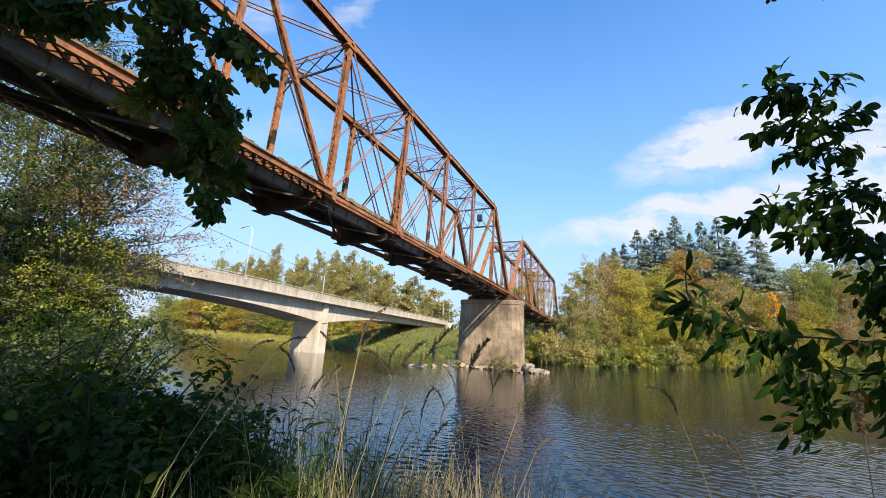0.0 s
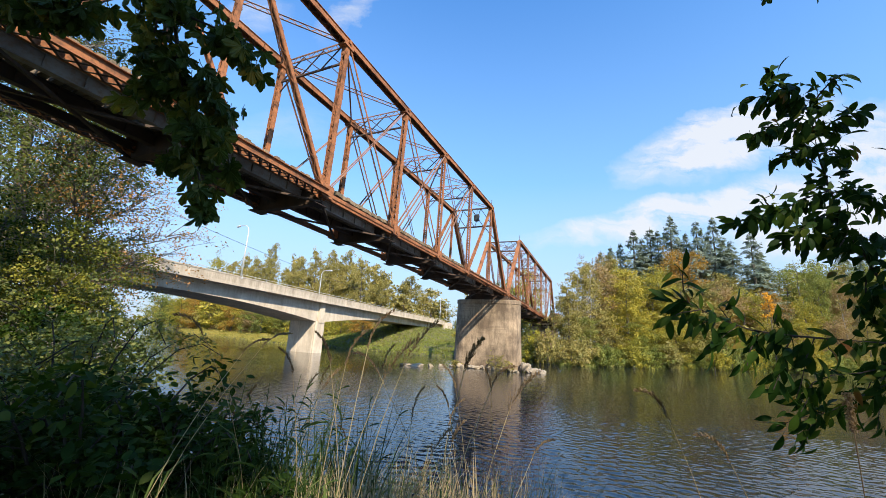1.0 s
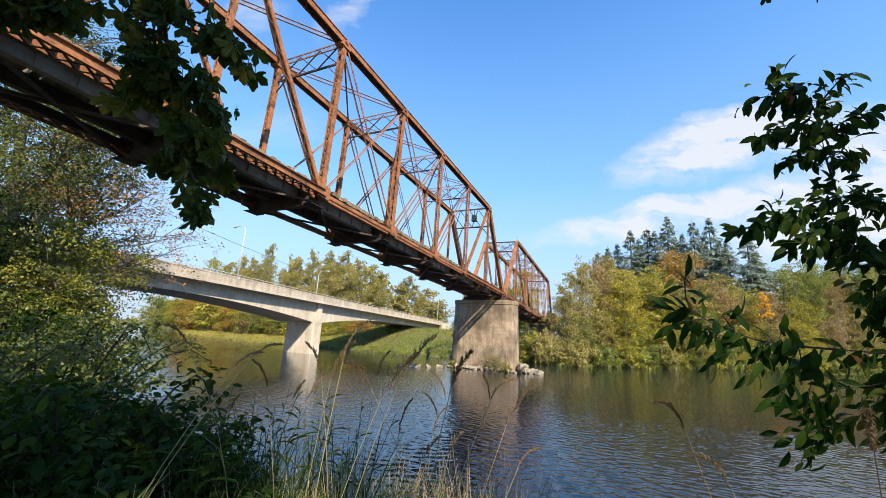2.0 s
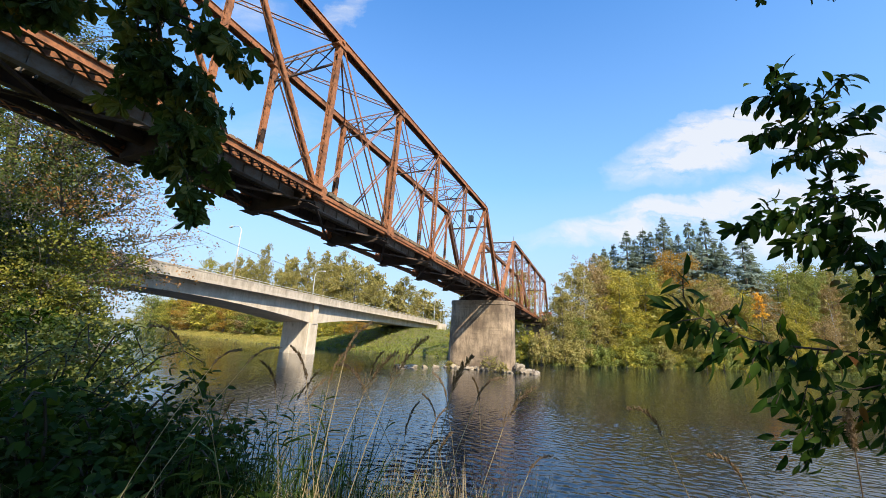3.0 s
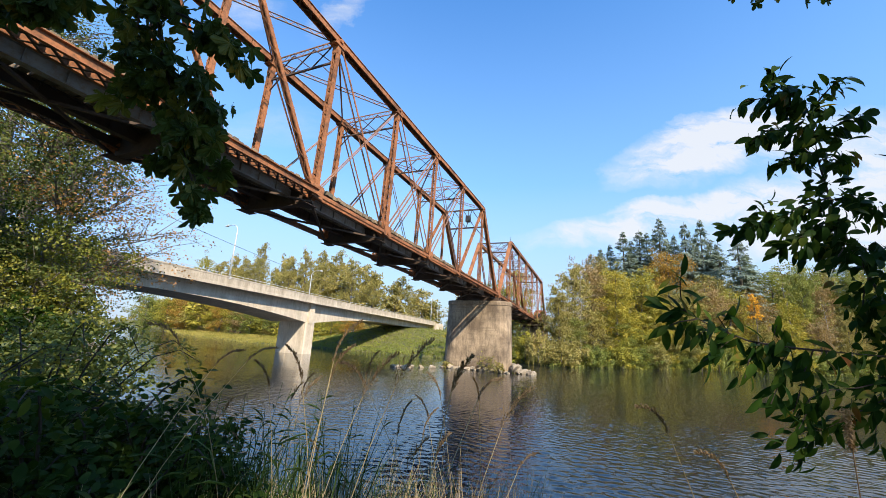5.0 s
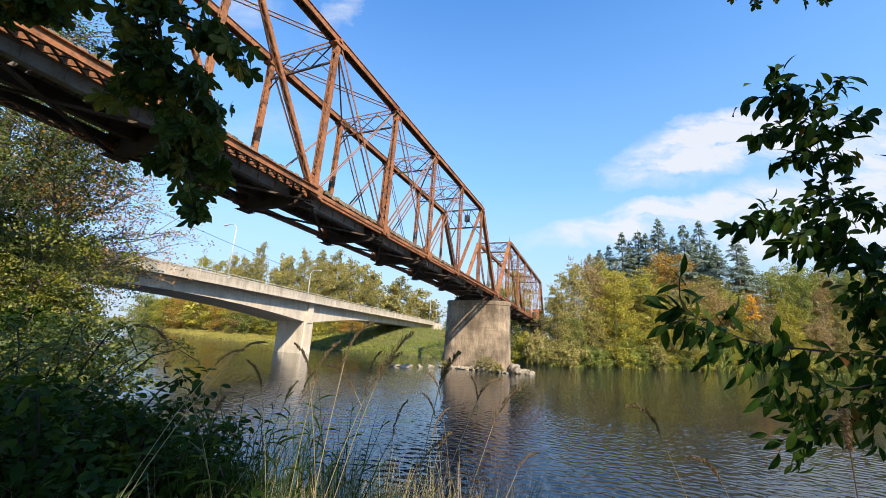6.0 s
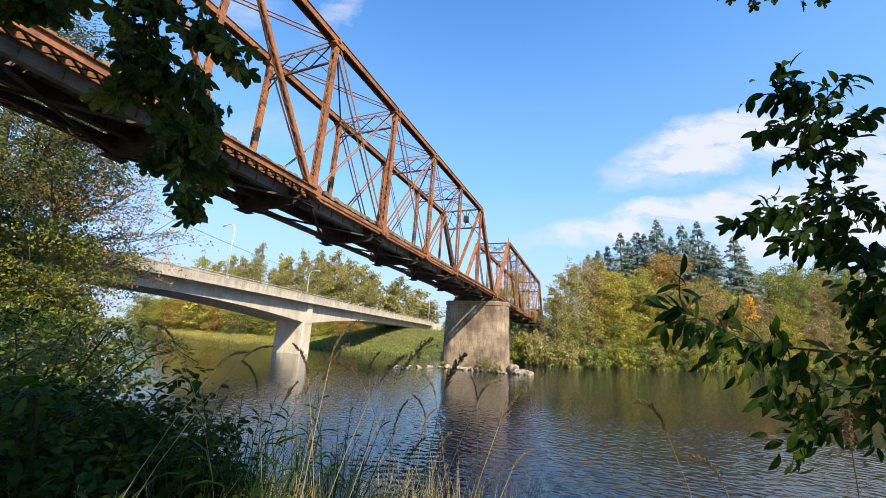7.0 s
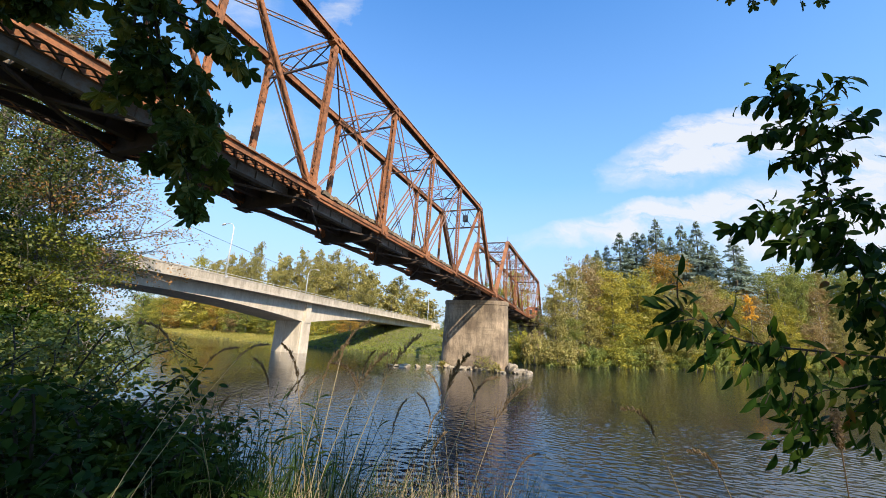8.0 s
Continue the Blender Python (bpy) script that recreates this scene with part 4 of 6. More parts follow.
# ---- far bank woods ----
def far_woods():
    rnd = random.Random(11)
    kinds = {0: ("cottonwood_tree", LEAF_OLIVE, "tall olive-green cottonwood in early autumn on the river bank"),
             1: ("alder_tree", LEAF_YELLOWGREEN, "yellowing broadleaf tree on the river bank"),
             2: ("willow_tree", LEAF_GREEN, "green broadleaf tree on the river bank"),
             3: ("maple_tree", LEAF_ORANGE, "orange-tinted autumn maple among the woods"),
             4: ("oak_tree", LEAF_BROWN, "browning half-bare tree among the woods")}
    protos = {}
    for k, (name, mat, lab) in kinds.items():
        protos[k] = [broadleaf(name, 20, 11, mat, 40 + k * 7 + i, lab, clumps=400, per=27, leaf=0.38, low=0.04, puff=1.0, spire=True, corners=3) if k == 0 else broadleaf(name, 20, 11, mat, 40 + k * 7 + i, lab, clumps=260, per=38, leaf=0.36, low=0.04, corners=3) for i in range(2 + (k == 0))]
    # right of the railway: canopy trees, then the lower growth before them
    spots = [[4.7, 78.0, 15.5, 7.0, 0], [6.4, 85.0, 21.4, 9.0, 0], [9.2, 94.6, 24.6, 11.0, 4], [12.1, 104.5, 27.5, 11.5, 0], [15.1, 90.5, 21.2, 9.5, 1], [19.9, 95.7, 22.1, 9.5, 1],
             [22.6, 97.0, 18.3, 9.0, 1], [26.5, 101.0, 19.5, 10.0, 0], [31.0, 139.4, 36.6, 15.0, 3], [31.4, 111.8, 20.6, 11.0, 0], [36.5, 116.0, 21.5, 11.0, 4], [39.3, 129.8, 26.6, 13.0, 0]]
    spots += [[41.4, 119.6, 20.7, 10.0, 1], [47.1, 122.1, 19.1, 10.0, 4], [52.0, 139.0, 25.0, 12.0, 3], [60.8, 150.4, 32.1, 14.0, 2], [69.1, 157.8, 35.2, 16.0, 2], [73.7, 155.5, 32.7, 12.0, 0],
              [69.5, 144.0, 26.0, 7.5, 4], [64.5, 143.0, 30.0, 7.5, 2], [77.0, 143.0, 30.5, 7.5, 2], [82.5, 153.1, 31.7, 11.0, 0], [90.9, 160.5, 36.2, 16.0, 2], [58.0, 134.0, 20.0, 8.0, 1]]
    spots += [[6.5, 80.0, 9.5, 7.0, 2], [10.5, 85.5, 11.0, 8.0, 0], [17.0, 90.0, 9.5, 8.0, 2], [24.0, 97.5, 9.0, 8.0, 1], [30.0, 103.5, 10.0, 8.5, 2], [38.0, 110.5, 10.0, 9.0, 1], [46.0, 117.0, 11.5, 9.0, 0], [54.0, 123.0, 13.0, 8.5, 1], [62.0, 128.5, 14.0, 7.0, 4], [69.0, 133.0, 16.5, 7.0, 0], [75.0, 136.0, 18.0, 7.5, 0], [81.0, 140.0, 15.0, 8.0, 2]]
    # beyond the road bridge: tall cottonwoods, then the bright growth on the bank before them
    spots += [[-162.3, 112.0, 29.2, 15.0, 0], [-138.0, 104.0, 31.9, 13.0, 1], [-136.9, 110.0, 31.2, 12.0, 0], [-130.7, 112.0, 33.9, 12.0, 0], [-115.7, 106.0, 31.1, 12.0, 0], [-116.2, 112.0, 39.2, 8.5, 0]]
    spots += [[-98.1, 104.0, 28.0, 10.0, 0], [-100.0, 112.0, 31.5, 11.0, 0], [-92.5, 112.0, 35.2, 9.0, 0], [-77.7, 104.0, 29.5, 11.0, 0], [-83.0, 110.0, 34.0, 10.0, 0], [-77.1, 112.0, 34.4, 10.0, 0]]
    spots += [[-65.9, 106.0, 29.3, 10.0, 0], [-63.8, 112.0, 26.4, 9.0, 0], [-57.7, 106.0, 21.1, 9.0, 0], [-55.6, 122.0, 25.6, 12.0, 0], [-53.0, 128.0, 20.8, 9.0, 0], [-51.4, 135.0, 17.5, 9.0, 2]]
    spots += [[-36.1, 140.0, 19.4, 12.2, 0], [-31.9, 131.6, 24.8, 14.6, 1], [-21.6, 124.3, 24.1, 13.5, 2], [-11.2, 114.6, 26.1, 12.0, 1]]
    spots += [[-160.0, 98.0, 15.5, 12.0, 2], [-150.0, 100.0, 14.0, 10.0, 1], [-147.1, 103.0, 15.5, 11.0, 3], [-137.0, 99.0, 14.0, 9.5, 3], [-129.0, 97.0, 13.0, 9.0, 1], [-122.2, 94.6, 12.6, 9.0, 1], [-114.0, 91.0, 13.5, 9.0, 4]]
    spots += [[-106.0, 88.0, 12.0, 8.5, 1], [-97.9, 84.0, 12.0, 8.0, 3], [-92.4, 84.0, 10.4, 7.5, 1], [-86.0, 82.0, 10.5, 8.0, 4], [-79.5, 79.6, 9.0, 7.5, 2], [-75.1, 80.3, 8.8, 7.5, 1], [-68.0, 78.0, 8.4, 7.5, 2]]
    spots += [[-58.3, 88.4, 9.5, 6.5, 1], [-63.0, 92.0, 11.0, 8.0, 2], [-52.0, 90.0, 8.0, 7.0, 3], [-19.0, 90.0, 9.0, 8.0, 2], [-12.0, 84.0, 8.5, 8.0, 1], [-7.0, 80.0, 9.0, 8.0, 2]]
    for x, y, top, w, k in spots:
        set_tree(protos[k][rnd.randrange(len(protos[k]))], 20, 11, x, y, top, w, rnd, 0.2)
    thin = [broadleaf(kinds[k][0], 20, 11, kinds[k][1], 160 + k, kinds[k][2], clumps=130, per=17, leaf=0.75, low=0.04, spire=k == 0, corners=3) for k in range(3)]
    for x, y, top, w, k in list(spots):
        if top > 18 and k < 3 and y > 80 and not -24 < x < 9:
            set_tree(thin[(0, 0, 2)[k]], 20, 11, x + 4.5, y + 9, top - 3, w + 3, rnd, 0.2)
    for x in range(-300, -108, 9):
        set_tree(thin[rnd.choice((0, 0, 2, 1))], 20, 11, x, float(np.interp(x, FAR_X, FAR_Y)) + 8 + rnd.uniform(0, 8), rnd.uniform(13, 20), 14, rnd, 0.2)
    for x in range(84, 200, 13):
        set_tree(thin[rnd.choice((0, 1, 2, 0))], 20, 11, x, float(np.interp(x, FAR_X, FAR_Y)) + 8 + rnd.uniform(0, 14), rnd.uniform(22, 29), 15, rnd, 0.2)
    firs = [conifer("fir_tree", 36, 9, 70 + i, "green Douglas fir, paled for haze, rising above the woods") for i in range(3)]
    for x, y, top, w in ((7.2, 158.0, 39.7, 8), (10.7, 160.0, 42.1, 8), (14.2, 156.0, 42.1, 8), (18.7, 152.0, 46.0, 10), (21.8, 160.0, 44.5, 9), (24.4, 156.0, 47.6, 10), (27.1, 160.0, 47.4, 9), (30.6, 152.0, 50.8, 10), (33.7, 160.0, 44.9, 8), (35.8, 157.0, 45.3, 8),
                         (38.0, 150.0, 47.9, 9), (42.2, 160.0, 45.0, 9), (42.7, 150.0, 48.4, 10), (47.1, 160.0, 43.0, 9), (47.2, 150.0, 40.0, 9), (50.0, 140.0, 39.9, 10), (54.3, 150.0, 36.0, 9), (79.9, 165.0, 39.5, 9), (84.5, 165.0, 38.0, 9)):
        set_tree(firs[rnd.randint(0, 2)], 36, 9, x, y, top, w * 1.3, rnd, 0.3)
    for p in [o for k in protos.values() for o in k] + firs + thin:
        spot = 210 + rnd.uniform(0, 60)
        p.matrix_world = pose(spot, 230 + rnd.uniform(0, 30), gz(spot, 240) - 0.2, 0, 0, 0)
    gold = broadleaf("maple_tree", 20.5, 2.6, LEAF_GOLD, 131, "slim bright golden maple among the woods", clumps=34, per=24, leaf=0.34, low=0.66, stout=0.4)
    gold.matrix_world = pose(45.2, 112.3, gz(45.2, 112.3) - 0.2)
    # bushes along the waterline
    bushes = [broadleaf("river_shrub", 4, 4.6, mat, 90 + i, "leafy shrub overhanging the water's edge", clumps=90, per=34, leaf=0.28, low=0.02, corners=3) for i, mat in enumerate((LEAF_GREEN, LEAF_YELLOWGREEN, LEAF_OLIVE))]
    for x in np.arange(-3, 70, 2.7):
        x = x + rnd.uniform(-1, 1)
        y = float(np.interp(x, FAR_X, FAR_Y)) + rnd.uniform(-0.8, 1.4)
        z = max(0.1, gz(x, y))
        set_tree(bushes[rnd.choice((0, 0, 0, 1, 2))], 4, 4.6, x, y, z + rnd.uniform(2.6, 6.0), rnd.uniform(4.0, 6.5), rnd, 0.3)
    for x in range(-190, -54, 5):
        x = x + rnd.uniform(-2, 2)
        y = float(np.interp(x, FAR_X, FAR_Y)) + rnd.uniform(9, 14)
        set_tree(bushes[rnd.randint(0, 2)], 4, 4.6, x, y, gz(x, y) + rnd.uniform(2.2, 4.5), rnd.uniform(4, 6), rnd, 0.3)
    for x, y, up in ((-24, 106, 4.0), (-21, 110, 4.5), (-27, 113, 3.5), (-17, 108, 5.0), (-13, 103, 4.5), (-30, 108, 2.2)):
        set_tree(bushes[rnd.randint(0, 1)], 4, 4.6, x, y, gz(x, y) + up, rnd.uniform(4.5, 6.5), rnd, 0.4)
    for i, p in enumerate(bushes):
        p.matrix_world = pose(64 + 4 * i, float(np.interp(64 + 4 * i, FAR_X, FAR_Y)) + 1, 0.4)


far_woods()


def snag(x, y, top, seed, leaves, label):
    t = broadleaf("bare_tree", top, 5.5, LEAF_OLIVE, seed, label, clumps=leaves, per=8, leaf=0.4, low=0.3, trunk_mat=BARK if seed == 404 else BARK_PALE, stout=0.45)
    t.matrix_world = pose(x, y, gz(x, y) - 0.2)


snag(3.2, 79.5, 14.5, 401, 26, "pale bare tree trunk at the wood's edge")
snag(5.6, 80.5, 16.5, 402, 34, "pale half-bare tree at the wood's edge")
snag(1.6, 80.0, 10.5, 403, 26, "pale bare tree trunk at the wood's edge")
snag(60.2, 139.0, 28.5, 404, 40, "grey leafless tree standing in the woods")
snag(65.5, 131.0, 20.0, 405, 30, "pale leafless tree standing in the woods")
snag(8.4, 81.5, 19.0, 406, 44, "pale half-bare tree at the wood's edge")

# ---- the near bank ----
HEAD = radians(25)


def site(side, ahead, up=0.0):
    """A place on the near bank: metres to the side and ahead of the standing place, and over it."""
    return EYE + Vector((math.cos(HEAD), math.sin(HEAD), 0)) * side + Vector((-math.sin(HEAD), math.cos(HEAD), 0)) * ahead + Vector((0, 0, up))


def orient(p, axis, normal):
    """A pose at p with y along axis and z as near normal as can be."""
    y = Vector(axis).normalized()
    x = y.cross(Vector(normal))
    if x.length < 1e-4:
        x = y.orthogonal()
    x.normalize()
    z = x.cross(y)
    return Matrix.Translation(p) @ Matrix((x, y, z)).transposed().to_4x4()


LEAF_V = np.array([(0, 0, 0), (0, 0.36, 0.03), (0, 0.72, 0.03), (0, 1, -0.03), (-0.22, 0.24, 0.06), (-0.24, 0.58, 0.09), (0.22, 0.24, 0.06), (0.24, 0.58, 0.09)])
LEAF_F = np.array([(0, 1, 4), (1, 5, 4), (1, 2, 5), (2, 3, 5), (0, 6, 1), (1, 6, 7), (1, 7, 2), (2, 7, 3)])


def fine_leaf():
    """An oval leaf, cupped along its midrib."""
    mid = [(0, 0), (0.2, 0.02), (0.4, 0.03), (0.62, 0.02), (0.82, 0.0), (1.0, -0.05)]
    wide = [0.150, 0.235, 0.235, 0.155]
    V = [(0, y, z) for y, z in mid]
    V += [(-w, y - 0.01, z + 0.05) for w, (y, z) in zip(wide, mid[1:5])]
    V += [(w, y - 0.01, z + 0.05) for w, (y, z) in zip(wide, mid[1:5])]
    F = []
    for o, flip in ((6, 1), (10, 0)):
        tri = [(0, 1, o), (4, 5, o + 3)]
        for k in range(3):
            tri += [(k + 1, k + 2, o + k), (k + 2, o + k + 1, o + k)]
        F += [t[::-1] if flip == 0 else t for t in tri]
    return np.array(V), np.array(F)


FINE_V, FINE_F = fine_leaf()


def scatter(V, F, pos, axis, normal, size):
    """Copies of one small form at many places, as arrays."""
    y = axis / np.linalg.norm(axis, axis=1, keepdims=True)
    x = np.cross(y, normal)
    x /= np.linalg.norm(x, axis=1, keepdims=True) + 1e-9
    z = np.cross(x, y)
    M = np.stack([x, y, z], 1)
    v = np.einsum("tk,nkj->ntj", V, M) * size[:, None, None] + pos[:, None, :]
    f = F[None] + (np.arange(len(pos)) * len(V))[:, None, None]
    return v.reshape(-1, 3), f.reshape(-1, F.shape[1])


# hanging maple and the canopy behind it, partly added out of view for shade
def maple_leaf(seed):
    rnd = random.Random(seed)
    bm = bmesh.new()
    lobes = [(-1.75, 0.50), (-0.86, 0.86), (0.0, 1.0), (0.86, 0.86), (1.75, 0.50)]
    ring = []
    for a, r in lobes:
        r *= rnd.uniform(0.88, 1.1)
        for da, k in ((-0.43, 0.46), (-0.33, 0.76), (-0.27, 0.80), (-0.19, 0.84), (-0.10, 0.93), (0, 1.0), (0.10, 0.92), (0.18, 0.85), (0.27, 0.80), (0.34, 0.74)):
            ring.append((a + da * (1.0 if abs(a) < 1.5 else 0.8), r * k))
    mid = bm.verts.new((0, 0, 0))
    curl = rnd.uniform(0.10, 0.35)
    vs = []
    for a, r in ring:
        x, y = math.sin(a) * r, math.cos(a) * r
        vs.append(bm.verts.new((x * 0.62, y * 0.62, curl * (abs(x) * 0.6 - y * y * 0.6) + rnd.uniform(-0.035, 0.035))))
    for p, q in zip(vs, vs[1:]):
        bm.faces.new((mid, p, q))
    stalk = [(0, 0, 0), (0.01, -0.14, 0.03), (0, -0.28, 0.08)]
    tube(bm, stalk, [0.012, 0.012, 0.014], 3, False)
    me = bpy.data.meshes.new("maple_leaf")
    bm.to_mesh(me)
    bm.free()
    me.materials.append(LEAF_MAPLE)
    return me


def hang_leaves(branch, origin, strands, meshes, rnd, count, size, spread, face):
    """Leaves, each an object, hung along the strands of a branch."""
    for i in range(count):
        s = strands[rnd.choices(range(len(strands)), [len(t) for t in strands])[0]]
        k = rnd.random() ** 0.8 * (len(s) - 1)
        a = min(int(k), len(s) - 2)
        p = s[a].lerp(s[a + 1], k - a) - origin
        off = Vector((rnd.uniform(-1.3, 1.3), rnd.uniform(-1.3, 1.3), rnd.uniform(-1.4, 0.8))) * spread
        axis = Vector((rnd.gauss(0, 0.6), rnd.gauss(0, 0.6), -1.0))
        normal = face * 0.8 + Vector((rnd.gauss(0, 0.9), rnd.gauss(0, 0.9), rnd.gauss(0.4, 0.6)))
        ob = part("leaf", meshes[rnd.randrange(len(meshes))], None, branch)
        m = orient(p + off, axis, normal)
        g = size * rnd.uniform(0.6, 1.2)
        ob.matrix_basis = m @ Matrix.Diagonal((g, g, g, 1))


def limb_mesh(strands, origin, r0, r1, n=6):
    bm = bmesh.new()
    for i, s in enumerate(strands):
        a, b = (r0, r1) if i == 0 else (r0 * 0.55, r1)
        k = len(s) - 1
        tube(bm, [p - origin for p in s], [a + (b - a) * j / k for j in range(k + 1)], n)
    return bm


def near_maple():
    base = Vector((20.6, -5.6, 0))
    base.z = gz(base.x, base.y)
    tree = empty("maple_tree", Matrix.Translation(base), "green bigleaf maple leaning over the river bank", "tree")
    rnd, rng = random.Random(3), np.random.default_rng(3)
    bm = bmesh.new()
    trunk = [Vector((0, 0, -0.4)), Vector((-0.2, 0.2, 3)), Vector((-0.6, 0.5, 6)), Vector((-0.8, 0.9, 9)), Vector((-0.6, 1.2, 12))]
    tube(bm, trunk, [0.42, 0.34, 0.27, 0.18, 0.05], 10)
    hang = site(-2.257, 2.13, 2.791)
    limb = [trunk[2], Vector((-3.0, 2.6, 7.3)), Vector((-6.5, 4.6, 6.9)), hang - base]
    tube(bm, limb, [0.16, 0.12, 0.07, 0.03], 7)
    cent, rad = [], []
    for i in range(14):
        a = i * 2.4
        q = trunk[2 + i % 3]
        tip = q + Vector((math.cos(a) * 4.2, math.sin(a) * 3.4, rnd.uniform(0.5, 3.0)))
        tube(bm, [q, q.lerp(tip, 0.5) + Vector((0, 0, 0.3)), tip], [0.11, 0.07, 0.02], 6)
        for j in range(18):
            c = q.lerp(tip, rnd.uniform(0.35, 1.1)) + Vector((rnd.gauss(0, 0.6), rnd.gauss(0, 0.6), rnd.gauss(0, 0.5)))
            cent.append(tuple(c)), rad.append(rnd.uniform(0.5, 1.0))
    for f in np.linspace(0.2, 0.92, 34):
        k = f * 3
        a = min(2, int(k))
        c = limb[a].lerp(limb[a + 1], k - a) + Vector((rnd.gauss(0, 0.5), rnd.gauss(-0.9, 0.5), rnd.gauss(0.8, 0.35)))
        cent.append(tuple(c)), rad.append(0.8)
    # extra clumps set out of view towards the sun, to shade the ash
    for i in range(90):
        c = site(1.35, 1.28, 0.35) + SUN_TO * rnd.uniform(7.0, 12) - base
        cent.append(tuple(c + Vector((rnd.gauss(0, 0.8), rnd.gauss(0, 0.8), rnd.gauss(0, 0.6))))), rad.append(0.75)
    part("trunk", bm, BARK, tree, smooth=True)
    # clumps across the sun's way are dropped, a made opening that lights the grass
    low_pt, way = site(0.08, 2.1, -0.80) - base, SUN_TO
    keep = [i for i, c in enumerate(cent) if ((Vector(c) - low_pt) - way * (Vector(c) - low_pt).dot(way)).length > rad[i] + 0.60]
    cent, rad = [cent[i] for i in keep], [rad[i] for i in keep]
    v, f = leaf_cloud(cent, rad, 46, 0.24, rng, 0.5, 0.8)
    part("crown", quick_mesh("crown", v, f, LEAF_MAPLE), LEAF_MAPLE, tree)
    # the branch that hangs before the bridge
    A = [site(*p) for p in ((-2.257, 2.13, 2.791), (-2.037, 2.215, 2.416), (-1.883, 2.353, 1.806), (-1.777, 2.456, 1.348), (-1.658, 2.534, 1.006), (-1.603, 2.594, 0.80))]
    strands = [A, [A[2].lerp(A[1], 0.5), site(-1.62, 2.316, 2.0), site(-1.46, 2.341, 1.93)],
               [A[2], site(-2.06, 2.424, 1.62), site(-2.16, 2.433, 1.56)], [A[3], site(-1.64, 2.463, 1.34), site(-1.58, 2.489, 1.25)],
               [A[2], site(-1.70, 2.40, 1.70), site(-1.60, 2.40, 1.60)], [A[1], site(-2.0, 2.3, 2.2), site(-1.70, 2.25, 2.2)], [A[1], site(-2.12, 2.3, 2.2), site(-2.22, 2.3, 2.10)], [A[1], site(-2.05, 2.30, 1.95), site(-2.14, 2.356, 1.74)], [A[1], A[1].lerp(A[2], 0.6), A[3]]]
    strands += [[A[1].lerp(A[2], 0.6), site(-1.60, 2.50, 2.03), site(-1.47, 2.57, 1.97)], [A[2], site(-1.92, 2.497, 1.64), site(-2.01, 2.494, 1.52)], [A[2].lerp(A[3], 0.7), site(-1.66, 2.62, 1.55), site(-1.63, 2.588, 1.62)],
               [A[3], site(-1.76, 2.61, 1.28), site(-1.62, 2.71, 1.28), site(-1.60, 2.76, 1.15)], [A[3], site(-1.823, 2.65, 1.252), site(-1.93, 2.624, 1.12)]]
    br = part("hanging_branch", limb_mesh(strands, A[0], 0.018, 0.004), TWIG, tree)
    br.location = A[0] - base
    meshes = [maple_leaf(i) for i in range(6)]
    face = site(0, 0) - A[2]
    face.normalize()
    hang_leaves(br, A[0], strands, meshes, rnd, 350, 0.20, 0.07, face)
    hang_leaves(br, A[0], [[A[4], A[5], site(-1.585, 2.6, 0.76)]], meshes, rnd, 9, 0.19, 0.03, face)
    S = [site(*p) for p in ((-2.037, 2.215, 2.416), (-2.417, 2.279, 2.20), (-2.691, 2.29, 2.16), (-2.968, 2.292, 2.15), (-3.3, 2.25, 2.2))]
    side = part("side_branch", limb_mesh([S], S[0], 0.010, 0.004), TWIG, tree)
    side.location = S[0] - base
    hang_leaves(side, S[0], [[p - Vector((0, 0, 0.05)) for p in [S[1].lerp(S[2], 0.45)] + S[2:]]], meshes, rnd, 120, 0.20, 0.075, face)
    # leaf tips that reach in at the top, further along the bank
    R = [site(2.15, 2.75, 3.33), site(2.6, 2.88, 3.30), site(3.05, 2.88, 3.31), site(3.6, 2.88, 3.36)]
    top = part("top_branch", limb_mesh([R], R[0], 0.010, 0.004), TWIG, tree)
    top.location = R[0] - base
    hang_leaves(top, R[0], [R], meshes, rnd, 26, 0.15, 0.06, face)
    return br, side, A[0] - base, S[0] - base


def leaflet(seed, lo, hi):
    """One oval ash leaflet, a unit long, cupped and drooping, on a short stalk."""
    rnd = random.Random(seed)
    wide, sag, tw = rnd.uniform(lo, hi), rnd.uniform(0.02, 0.22), rnd.uniform(-0.25, 0.25)
    bm = bmesh.new()
    vs = [bm.verts.new((q[0] * wide, q[1], q[2] - sag * q[1] ** 2 + tw * q[0] * q[1])) for q in FINE_V]
    for f in FINE_F:
        bm.faces.new([vs[i] for i in f])
    tube(bm, [(0, -0.16, 0.02), (0, 0.04, 0.006)], [0.012, 0.009], 3, False)
    me = bpy.data.meshes.new("leaflet")
    bm.to_mesh(me)
    bm.free()
    me.polygons.foreach_set("use_smooth", [True] * len(me.polygons))
    me.materials.append(LEAF_ASH)
    return me


